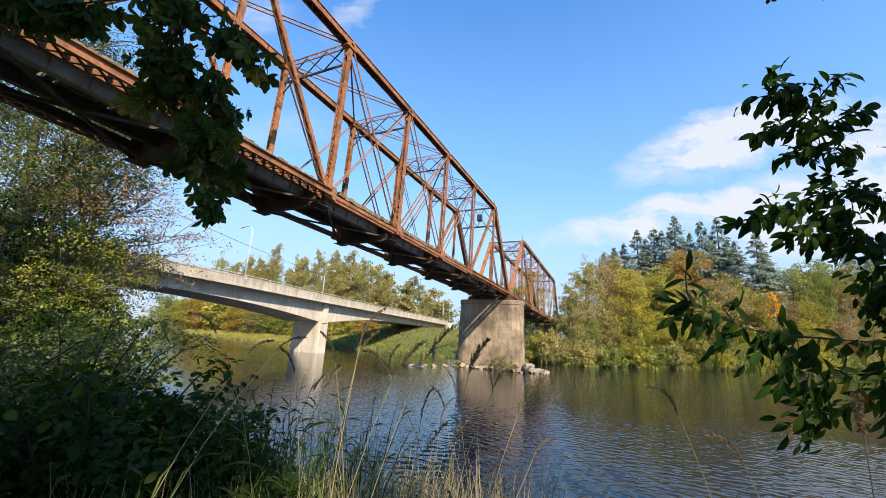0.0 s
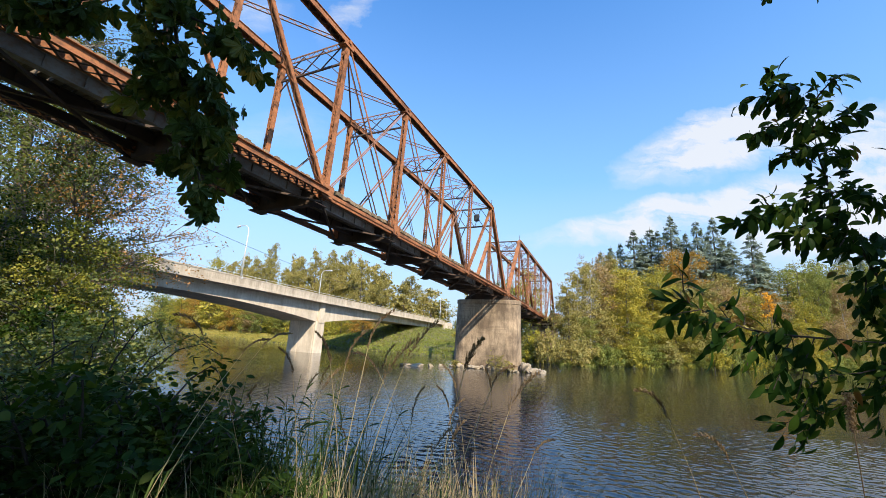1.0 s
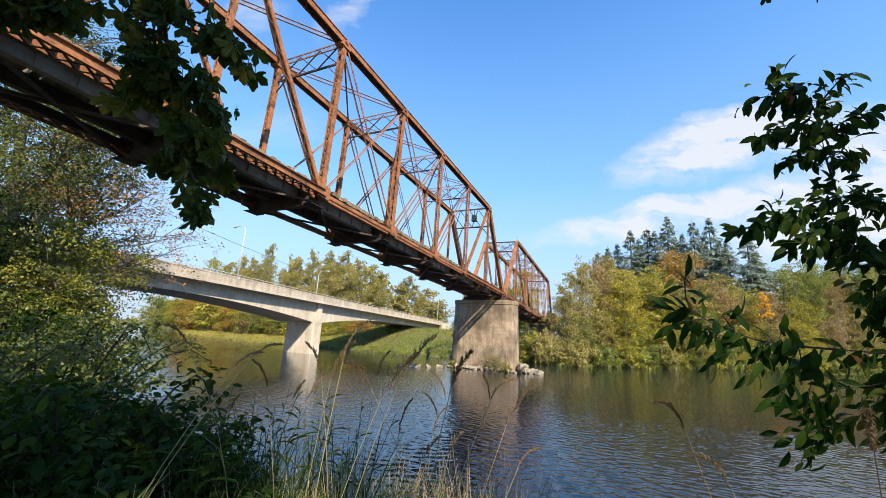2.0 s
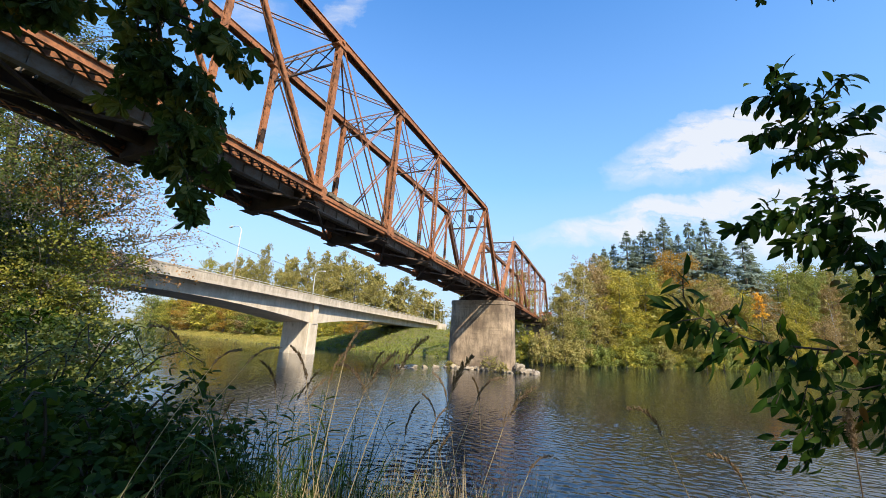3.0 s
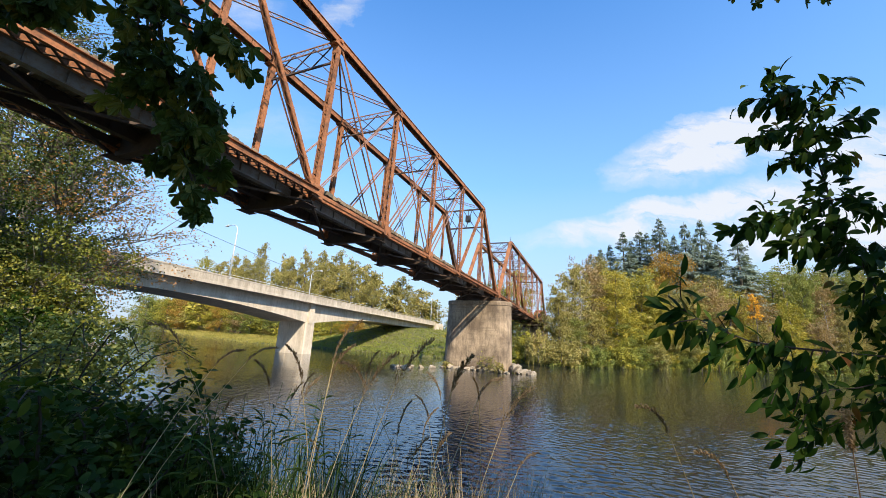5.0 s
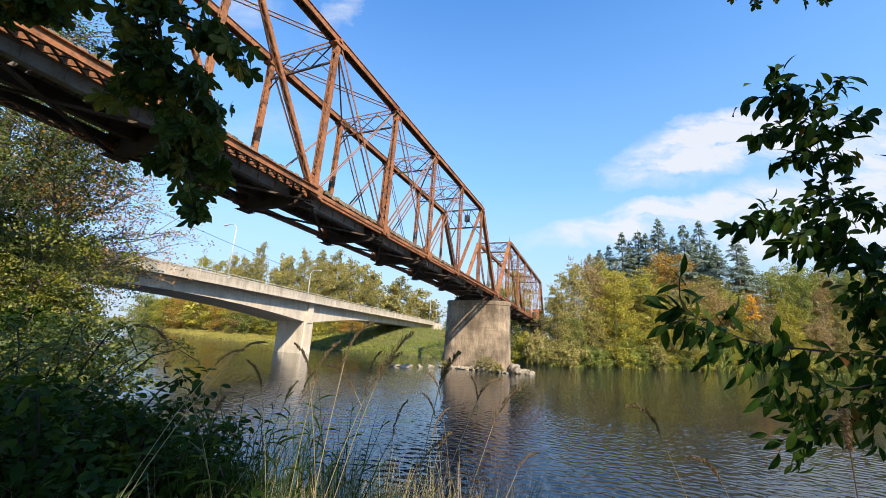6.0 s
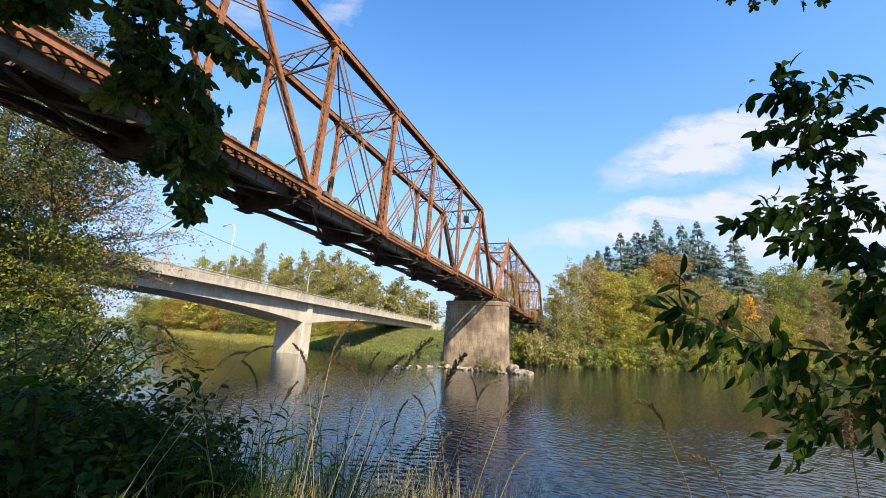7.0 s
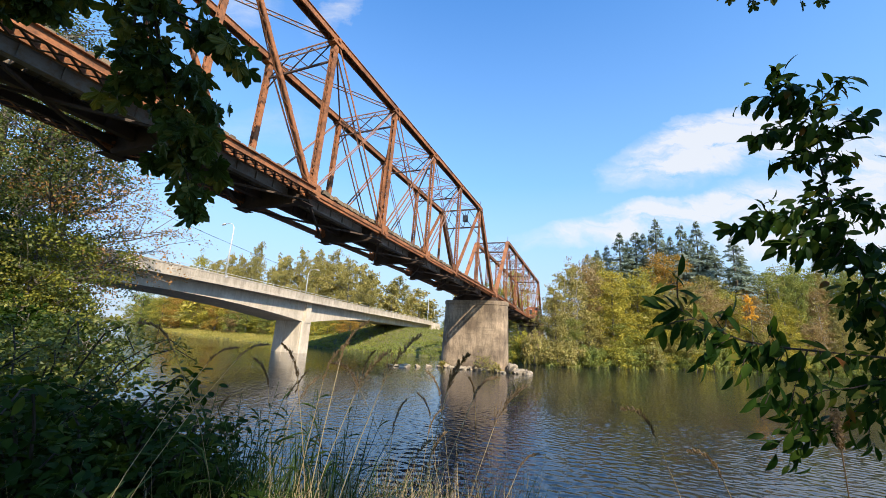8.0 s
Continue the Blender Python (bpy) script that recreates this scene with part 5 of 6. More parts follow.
def near_ash():
    base = site(2.35, 1.15)
    base.z = gz(base.x, base.y)
    tree = empty("ash_sapling", Matrix.Translation(base), "slender ash sapling with dark green compound leaves", "tree")
    rnd = random.Random(8)
    bm = bmesh.new()
    stem = [Vector((0, 0, -0.3)), Vector((0.03, 0.02, 0.8)), Vector((-0.02, 0.03, 1.6)), Vector((0.02, 0.0, 2.6)), Vector((0.05, 0.05, 3.4))]
    tube(bm, stem, [0.05, 0.045, 0.036, 0.025, 0.012], 8)
    part("trunk", bm, BARK, tree, smooth=True)
    broad, slim = [leaflet(i, 0.76, 0.98) for i in range(9)], [leaflet(20 + i, 0.54, 0.74) for i in range(9)]
    start = base + stem[2]

    def line(*p):
        return [site(*q) for q in p]
    upper = [line((1.725, 1.391, 0.055), (1.621, 1.366, 0.172), (1.514, 1.333, 0.327), (1.44, 1.317, 0.448), (1.379, 1.295, 0.591), (1.332, 1.268, 0.713), (1.296, 1.234, 0.821), (1.254, 1.209, 0.889), (1.178, 1.183, 0.919)),
             line((1.254, 1.209, 0.889), (1.173, 1.185, 0.91), (1.112, 1.163, 0.921), (1.086, 1.146, 0.954)),
             line((1.281, 1.224, 0.867), (1.303, 1.192, 0.914), (1.323, 1.175, 0.942), (1.346, 1.16, 0.963)),
             line((1.301, 1.238, 0.802), (1.195, 1.221, 0.795), (1.102, 1.207, 0.776), (1.052, 1.207, 0.735)),
             line((1.255, 1.211, 0.879), (1.186, 1.227, 0.906), (1.125, 1.235, 0.918), (1.08, 1.248, 0.912))]
    upper += [line((1.316, 1.254, 0.779), (1.358, 1.223, 0.819), (1.393, 1.197, 0.842), (1.426, 1.199, 0.831)),
             line((1.332, 1.268, 0.713), (1.414, 1.28, 0.746), (1.475, 1.29, 0.744)),
             line((1.324, 1.262, 0.741), (1.247, 1.257, 0.723), (1.182, 1.256, 0.686))]
    upper += [line((1.379, 1.295, 0.591), (1.268, 1.286, 0.549), (1.157, 1.281, 0.49), (1.055, 1.28, 0.459), (0.973, 1.276, 0.437)),
             line((1.157, 1.281, 0.49), (1.112, 1.265, 0.518), (1.089, 1.251, 0.539)),
             line((1.384, 1.297, 0.581), (1.462, 1.3, 0.608), (1.544, 1.316, 0.578), (1.587, 1.326, 0.531)),
             line((1.415, 1.31, 0.526), (1.32, 1.29, 0.483), (1.237, 1.294, 0.429), (1.172, 1.302, 0.398)),
             line((1.44, 1.317, 0.448), (1.413, 1.349, 0.444), (1.374, 1.374, 0.427), (1.345, 1.381, 0.395)),
             line((1.44, 1.317, 0.448), (1.391, 1.297, 0.4), (1.355, 1.297, 0.359)),
             line((1.472, 1.319, 0.39), (1.562, 1.339, 0.43), (1.633, 1.347, 0.437)),
             line((1.514, 1.333, 0.327), (1.521, 1.366, 0.272), (1.533, 1.393, 0.197), (1.56, 1.405, 0.14)),
             line((1.557, 1.347, 0.263), (1.614, 1.38, 0.201), (1.66, 1.407, 0.126))]
    lower = [line((1.725, 1.391, 0.055), (1.597, 1.401, 0.064), (1.391, 1.404, 0.07), (1.246, 1.415, 0.077), (1.139, 1.424, 0.09), (1.052, 1.429, 0.12), (0.993, 1.434, 0.146), (0.929, 1.437, 0.182)),
             line((0.929, 1.437, 0.182), (0.911, 1.431, 0.233), (0.909, 1.424, 0.287), (0.917, 1.411, 0.344)),
             line((0.954, 1.438, 0.174), (0.898, 1.445, 0.193), (0.851, 1.45, 0.221)),
             line((0.97, 1.432, 0.157), (0.892, 1.426, 0.142), (0.819, 1.425, 0.109)),
             line((1.02, 1.431, 0.134), (0.961, 1.413, 0.107), (0.926, 1.41, 0.076)),
             line((1.074, 1.43, 0.113), (1.008, 1.388, 0.166), (1.029, 1.372, 0.19)),
             line((1.095, 1.432, 0.103), (1.016, 1.414, 0.053), (0.962, 1.414, 0.012))]
    lower += [line((1.167, 1.424, 0.085), (1.117, 1.409, 0.021), (1.099, 1.412, -0.036)),
             line((1.246, 1.415, 0.077), (1.189, 1.375, 0.119), (1.188, 1.359, 0.147)),
             line((1.277, 1.414, 0.076), (1.234, 1.41, 0.008), (1.21, 1.417, -0.067), (1.185, 1.418, -0.114)),
             line((1.346, 1.404, 0.071), (1.312, 1.41, 0.003), (1.298, 1.43, -0.083), (1.282, 1.443, -0.14)),
             line((1.391, 1.404, 0.07), (1.377, 1.391, 0.036), (1.397, 1.386, 0.01))]
    droop = [line((1.727, 1.398, 0.026), (1.602, 1.421, -0.021), (1.51, 1.428, -0.047), (1.424, 1.443, -0.061), (1.367, 1.462, -0.093), (1.331, 1.489, -0.165)),
             line((1.731, 1.412, -0.04), (1.606, 1.434, -0.08), (1.517, 1.458, -0.135), (1.438, 1.482, -0.189), (1.354, 1.5, -0.218), (1.266, 1.521, -0.259)),
             line((1.413, 1.484, -0.195), (1.377, 1.51, -0.259), (1.355, 1.537, -0.332)),
             line((1.66, 1.407, 0.126), (1.64, 1.444, 0.008), (1.629, 1.482, -0.111), (1.627, 1.513, -0.248)),
             line((1.64, 1.444, 0.008), (1.593, 1.457, -0.043), (1.562, 1.495, -0.164)),
             line((1.367, 1.462, -0.093), (1.341, 1.467, -0.16), (1.314, 1.466, -0.197))]
    ey, up = site(0, 1) - site(0, 0), Vector((0, 0, 1))
    out = {}
    for name, strands, r0, gap, size in (("upper_branch", upper, 0.0062, 0.0041, 0.056), ("lower_branch", lower, 0.0052, 0.0155, 0.083), ("drooping_branch", droop, 0.0038, 0.0105, 0.070)):
        o = strands[0][0]
        strands[0].insert(0, start)
        br = part(name, limb_mesh(strands, o, r0, 0.0014), TWIG, tree)
        br.location = o - base
        out[name] = (br, o - base)

        def put(p, axis, g):
            normal = ey * -0.7 + up * 0.45 + Vector((rnd.gauss(0, 0.45), rnd.gauss(0, 0.45), rnd.gauss(0, 0.35)))
            ob = part("leaf", (broad if name == "upper_branch" else slim)[rnd.randrange(9)], None, br)
            ob.matrix_basis = orient(p - o, axis, normal) @ Matrix.Diagonal((g, g, g, 1))
        for i, s in enumerate(strands):
            run = [(q - p).length for p, q in zip(s, s[1:])]
            total = sum(run)
            at, turn = total - 0.002, 1
            bare = 0.0 if i else total * (0.62 if name == "lower_branch" else 0.45)      # the main stem is bare towards the trunk
            thick = 0.042 if i == 0 and name == "upper_branch" else 0.020
            while at > bare:
                d, k = at, 0
                while d > run[k] and k < len(run) - 1:
                    d -= run[k]
                    k += 1
                p, way = s[k].lerp(s[k + 1], min(1, d / run[k])), (s[k + 1] - s[k]).normalized()
                if at > total - 0.01:
                    axis = way + up * -0.1
                    p = p - way * size * 0.5
                else:
                    turn = -turn
                    side = way.cross(ey).normalized() * turn
                    axis = way * 0.45 + side * rnd.uniform(0.3, 1.0) + ey * rnd.gauss(0, 0.3) - up * rnd.uniform(0.1, 1.1)
                    p = p + Vector((rnd.gauss(0, thick), rnd.gauss(0, thick), rnd.gauss(-0.3 * thick, 0.6 * thick)))
                put(p, axis, size * rnd.uniform(0.62, 1.12))
                at -= gap * rnd.uniform(0.6, 1.4)
    return out


# brambles
def bramble(x0, y0, reach, tall, seed, leaves, size, lab, mat=LEAF_SHADED, fine=False, wide=1.15):
    """Arching canes from one root, with oval leaves along them."""
    rnd, rng = random.Random(seed), np.random.default_rng(seed)
    o = site(x0, y0)
    o.z = gz(o.x, o.y)
    bush = empty("bramble_bush", Matrix.Translation(o), lab, "bush", "brambles on the near bank")
    P, A, Nn = [], [], []
    n_c = 18
    for i in range(n_c):
        a = rnd.uniform(0, 6.283)
        r = reach * rnd.uniform(0.5, 1.1)
        h = tall * rnd.uniform(0.6, 1.05)
        pts = []
        for k in range(7):
            t = k / 6
            pts.append(Vector((math.cos(a) * r * t, math.sin(a) * r * t, -0.05 + h * (1 - (1 - t * 1.25) ** 2) + rnd.uniform(-0.03, 0.03))))
        bm = bmesh.new()
        tube(bm, pts, [0.009 - 0.001 * k for k in range(7)], 5)
        part("cane", bm, TWIG, bush)
        for j in range(leaves // n_c):
            k = rnd.uniform(0.5, 6) * 0.999
            b = int(min(5, k))
            p = pts[b].lerp(pts[b + 1], k - b) + Vector((rnd.uniform(-0.1, 0.1), rnd.uniform(-0.1, 0.1), rnd.uniform(-0.08, 0.08)))
            P.append(p), A.append((rnd.gauss(0, 1), rnd.gauss(0, 1), rnd.gauss(-0.35, 0.5))), Nn.append((rnd.gauss(0, 0.5), rnd.gauss(0, 0.5), 1.0))

    V, F = (FINE_V, FINE_F) if fine else (LEAF_V, LEAF_F)
    v, f = scatter(V * np.array([wide, 1, 1]), F, np.array(P), np.array(A), np.array(Nn), size * rng.uniform(0.6, 1.25, len(P)))
    tagged(part("foliage", quick_mesh("foliage", v, f, mat, True), mat, bush), kind="stuff")
    return bush


def blades(n, area, lo, hi, width, seed, mat, name, label, low_tall=0.35):
    """A stand of bent grass blades on the bank."""
    rng = np.random.default_rng(seed)
    P = []
    while len(P) < n:
        u, w = rng.uniform(area[0], area[1]), rng.uniform(area[2], area[3])
        p = site(u, w)
        z = gz(p.x, p.y)
        if z > -0.3:
            P.append((p.x, p.y, z - 0.03))
    P = np.array(P)
    h = np.maximum(low_tall, EYE.z + lo + (hi - lo) * rng.random(n) ** 2.0 - P[:, 2])
    a = rng.uniform(0, 6.283, n)
    d = np.stack([np.cos(a), np.sin(a), 0 * a], 1)
    s = np.stack([-np.sin(a), np.cos(a), 0 * a], 1)
    bend = rng.uniform(0.15, 1.1, n) * h * 0.7
    rows = []
    for t, wd in ((0, 0.8), (0.3, 1.0), (0.6, 0.85), (0.85, 0.5), (1.0, 0.06)):
        c = P + d * (bend * t ** 2)[:, None]
        c[:, 2] += h * (t - 0.42 * (bend / h) * t ** 3)
        for k in (-1, 1):
            rows.append(c + s * (k * width * wd * 0.5))
    v = np.stack(rows, 1).reshape(-1, 3)
    q = np.array([(0, 1, 3, 2), (2, 3, 5, 4), (4, 5, 7, 6), (6, 7, 9, 8)])
    f = (q[None] + (np.arange(n) * 10)[:, None, None]).reshape(-1, 4)
    return tagged(new(name, quick_mesh(name, v, f, mat)), label, "grass", kind="stuff")


def reed_canes(n, area, lo, hi, seed):
    """Leafy reed stems: long narrow leaves held out from each stem."""
    rnd = random.Random(seed)
    bm = bmesh.new()
    P, A, Nn, S = [], [], [], []
    for i in range(n):
        p = site(rnd.uniform(area[0], area[1]), rnd.uniform(area[2], area[3]))
        z = gz(p.x, p.y) - 0.03
        h = max(0.4, EYE.z + lo + (hi - lo) * rnd.random() ** 1.7 - z)
        lean = Vector((rnd.gauss(0, 0.10), rnd.gauss(0, 0.10), 0)) * h
        pts = [Vector((p.x, p.y, z)) + lean * t * t + Vector((0, 0, h * t)) for t in (0, 0.35, 0.7, 1.0)]
        tube(bm, pts, [0.0035, 0.003, 0.0025, 0.0015], 4)
        for k in range(9):
            t = 0.38 + 0.62 * (k + rnd.random() * 0.5) / 9
            a = k * 3.14 + rnd.gauss(0, 0.6) + i
            P.append(Vector((p.x, p.y, z)) + lean * t * t + Vector((0, 0, h * t)))
            A.append((math.cos(a), math.sin(a), rnd.uniform(0.05, 1.1)))
            Nn.append((rnd.gauss(0, 0.25), rnd.gauss(0, 0.25), 1.0))
            S.append(rnd.uniform(0.08, 0.17))
    me = bpy.data.meshes.new("stems")
    bm.to_mesh(me)
    bm.free()
    droop = LEAF_V * np.array([0.15, 1, 1]) - np.array([0, 0, 0.22]) * (LEAF_V[:, 1:2] ** 2)
    v, f = scatter(droop, LEAF_F, np.array(P), np.array(A), np.array(Nn), np.array(S))
    c = np.array([x.co for x in me.vertices])
    faces = [tuple(q.vertices) for q in me.polygons] + [tuple(int(k) + len(c) for k in t) for t in f]
    whole = bpy.data.meshes.new("reed_canes")
    whole.from_pydata(np.concatenate([c, v]).tolist(), [], faces)
    whole.materials.append(GRASS_GREEN)
    bpy.data.meshes.remove(me)
    tagged(new("reed_canes", whole), "leafy green reed canes at the water's edge", "reeds", kind="stuff")


def stalk(h, seed, bent):
    """A flowering grass stem with its seed head."""
    rnd = random.Random(seed)
    st = empty("grass_stalk", Matrix(), "tall reed grass stem with a dry seed head", "grass", "seed heads on the bank")
    bm = bmesh.new()
    pts = [Vector((bent * h * 0.35 * t ** 2.4, bent * 0.1 * h * t ** 3, h * (t - 0.06 * abs(bent) * t ** 3))) for t in [i / 8 for i in range(9)]]
    tube(bm, pts, [0.00125 - 0.00006 * i for i in range(9)], 5)
    part("stem", bm, GRASS_DRY, st)
    d = (pts[8] - pts[7]).normalized()
    e = Vector((1 if bent >= 0 else -1, 0, -0.5 if abs(bent) > 0.6 else 0.25)).normalized()
    ln = rnd.uniform(0.085, 0.13)
    P, A, S = [], [], []
    loose = seed % 3 == 1
    for b in range(26 if loose else 20):
        # side branchlets that lie along the axis, longest low on the head
        t = (b + rnd.random()) / (26 if loose else 20)
        c = pts[8] + d.lerp(e, t * 0.35) * (ln * (t - 0.06))
        ax = d.lerp(e, t * 0.4).normalized()
        out = Vector((rnd.gauss(0, 1), rnd.gauss(0, 1), rnd.gauss(0, 0.5))).normalized()
        way = (ax + out * (0.42 if loose else 0.16)).normalized()
        reach = ln * (0.26 if loose else 0.17) * (1.1 - 0.8 * t) * rnd.uniform(0.5, 1.1)
        for i in range(11):
            P.append(c + way * (reach * i / 10) + Vector((rnd.gauss(0, 1), rnd.gauss(0, 1), rnd.gauss(0, 1))) * 0.0007)
            A.append(way + Vector((rnd.gauss(0, 0.16), rnd.gauss(0, 0.16), rnd.gauss(0, 0.16))))
            S.append(rnd.uniform(0.0045, 0.0085))
    v, f = scatter(LEAF_V * np.array([0.62, 1, 1]), LEAF_F, np.array(P), np.array(A), np.random.default_rng(seed).normal(size=(len(P), 3)), np.array(S))
    tagged(part("seed_head", quick_mesh("seed_head", v, f, SEED), SEED, st), kind="stuff")
    # one or two blades on the stem
    for i in (3, 5):
        bm = bmesh.new()
        a = rnd.uniform(0, 6.28)
        o = Vector((math.cos(a), math.sin(a), 0))
        side = Vector((-o.y, o.x, 0)) * 0.003
        c = [pts[i], pts[i] + o * 0.03 + Vector((0, 0, 0.06)), pts[i] + o * 0.08 + Vector((0, 0, 0.085)), pts[i] + o * 0.13 + Vector((0, 0, 0.065))]
        vs = [[bm.verts.new(p - side * k), bm.verts.new(p + side * k)] for p, k in zip(c, (0.6, 1, 0.7, 0.1))]
        for p, q in zip(vs, vs[1:]):
            bm.faces.new((p[0], p[1], q[1], q[0]))
        part("blade", bm, GRASS_GREEN, st)
    return st


def near_bank():
    brambles = ((-2.6, 2.2, 1.1, 1.25, 1), (-2.0, 2.5, 0.9, 1.05, 3), (-1.6, 1.7, 0.75, 0.85, 4), (-2.4, 1.3, 0.8, 1.10, 5), (-1.55, 2.6, 0.5, 0.95, 6),
                (-1.0, 1.45, 0.5, 0.62, 9), (-1.32, 1.95, 0.45, 1.1, 10), (-0.98, 1.55, 0.5, 0.72, 11), (-1.68, 2.1, 0.6, 1.25, 12), (-1.30, 2.30, 0.55, 1.22, 13), (-1.05, 2.15, 0.40, 0.95, 14))
    for x, y, r, h, s in brambles:
        bramble(x, y, r, h, s, 2500, 0.057, "dense bramble bush, its green darkened for shade", fine=s not in (1, 3, 6))
    for x, y, r, h, s in ((-3.3, 2.7, 1.2, 1.65, 2), (-4.2, 2.6, 1.3, 1.95, 7), (-3.6, 1.6, 1.2, 1.6, 8), (-2.7, 3.0, 0.9, 1.55, 15), (-3.0, 2.2, 0.9, 1.45, 16)):
        bramble(x, y, r, h, s, 3300, 0.056, "light green narrow-leaved bush among the brambles", LEAF_NEAR, wide=0.62)
    blades(1500, (-1.6, -0.45, 1.7, 3.4), -1.15, -0.40, 0.013, 21, GRASS_GREEN, "reed_grass", "tall green reed grass on the river bank")
    blades(1500, (-0.9, 0.75, 1.7, 3.2), -1.1, -0.58, 0.012, 22, GRASS_GREEN, "bank_grass", "green grass at the water's edge")
    blades(2600, (-1.0, 0.85, 1.7, 3.2), -1.05, -0.40, 0.005, 23, GRASS_DRY, "dry_grass", "straw-coloured dry grass at the water's edge")
    blades(260, (-1.15, -0.38, 1.8, 2.9), -0.92, -0.17, 0.014, 24, GRASS_GREEN, "reed_leaves", "broad green reed leaves on the bank")
    blades(3000, (-0.45, 0.42, 1.6, 2.3), -0.85, -0.42, 0.0085, 25, GRASS_DRY, "straw_grass", "bent straw-coloured grass in the sun on the bank")
    blades(1100, (-1.45, -0.45, 1.4, 2.05), -0.95, -0.42, 0.010, 28, GRASS_GREEN, "verge_grass", "green grass growing up through the brambles")
    blades(650, (-1.45, -0.40, 1.4, 2.05), -0.95, -0.36, 0.005, 29, GRASS_DRY, "dry_verge_grass", "pale dry grass stems in front of the brambles")
    reed_canes(85, (-1.18, -0.40, 1.85, 2.8), -0.85, -0.27, 27)
    rnd = random.Random(31)
    bends = (0.15, -0.25, 0.4, 0.8, -0.7, 0.25)
    protos = [stalk(1.0, 50 + i, b) for i, b in enumerate(bends)]
    made = []
    # side, ahead, level of the head over the eye, kind
    heads = ((-0.26, 1.35, -0.05, 0), (-0.10, 1.39, -0.11, 2), (0.08, 1.28, -0.11, 5), (-0.38, 1.45, -0.12, 1), (-0.32, 1.42, -0.12, 0), (-0.18, 1.50, -0.17, 2), (-0.61, 1.67, -0.19, 1), (-0.76, 1.76, -0.10, 3), (-0.85, 1.76, -0.13, 3), (-0.96, 1.64, -0.05, 4))
    heads += ((-0.09, 1.70, -0.34, 0), (0.23, 1.66, -0.19, 3), (0.33, 1.78, -0.30, 2), (-0.23, 1.66, -0.17, 4), (0.81, 1.40, -0.22, 4), (0.97, 1.37, -0.35, 4), (0.44, 1.93, -0.52, 3), (-0.02, 1.94, -0.53, 2))
    heads += tuple((rnd.uniform(-1.0, 0.45), rnd.uniform(2.0, 3.0), -0.22 - 0.42 * rnd.random(), rnd.randrange(6)) for i in range(12))
    for u, w, up, k in heads:
        p = site(u, w)
        z = gz(p.x, p.y) - 0.02
        b, turn = bends[k], 25 + rnd.uniform(-50, 50)
        hh = (EYE.z + up - z) / (1 - 0.06 * abs(b))
        tip = Matrix.Rotation(math.radians(turn), 3, "Z") @ Vector((b * 0.35 * hh, b * 0.1 * hh, 0))
        home = Vector((p.x - tip.x, p.y - tip.y, z))
        ob = copy_thing(protos[k], pose(home.x, home.y, home.z, 0, 0, turn))
        ob.scale = (hh, hh, hh)
        made.append((ob, home, hh))
    # one fluffy spent cattail
    p, top = site(1.42, 1.40, 0), EYE.z - 0.13
    z = gz(p.x, p.y) - 0.02
    cat = empty("cattail", pose(p.x, p.y, z), "single dry cattail stem with a fluffy brown head", "reed", "seed heads on the bank")
    bm = bmesh.new()
    hh = top - z
    tube(bm, [(0, 0, 0), (0.004, 0, hh * 0.5), (0.01, 0.004, hh - 0.1), (0.008, 0.004, hh)], [0.0026, 0.0022, 0.0018, 0.0015], 6)
    part("stem", bm, SEED, cat)
    P, A = [], []
    for i in range(420):
        t = rnd.random()
        w = 0.0062 * (0.55 + 0.75 * t)
        P.append((0.009 + rnd.gauss(0, w), 0.004 + rnd.gauss(0, w), hh - 0.105 + 0.125 * t))
        A.append((rnd.gauss(0, 0.6), rnd.gauss(0, 0.6), rnd.gauss(-0.7, 0.5)))
    v, f = scatter(LEAF_V * np.array([0.5, 1, 1]), LEAF_F, np.array(P), np.array(A), np.random.default_rng(9).normal(size=(420, 3)), np.full(420, 0.014))
    tagged(part("seed_head", quick_mesh("seed_head", v, f, SEED), SEED, cat), kind="stuff")
    made.append((cat, Vector((p.x, p.y, z)), 1.0))
    for i, pr in enumerate(protos):
        p = site(-0.5 + 0.25 * i, 3.0)
        pr.matrix_world = pose(p.x, p.y, gz(p.x, p.y) - 0.02)
    return made


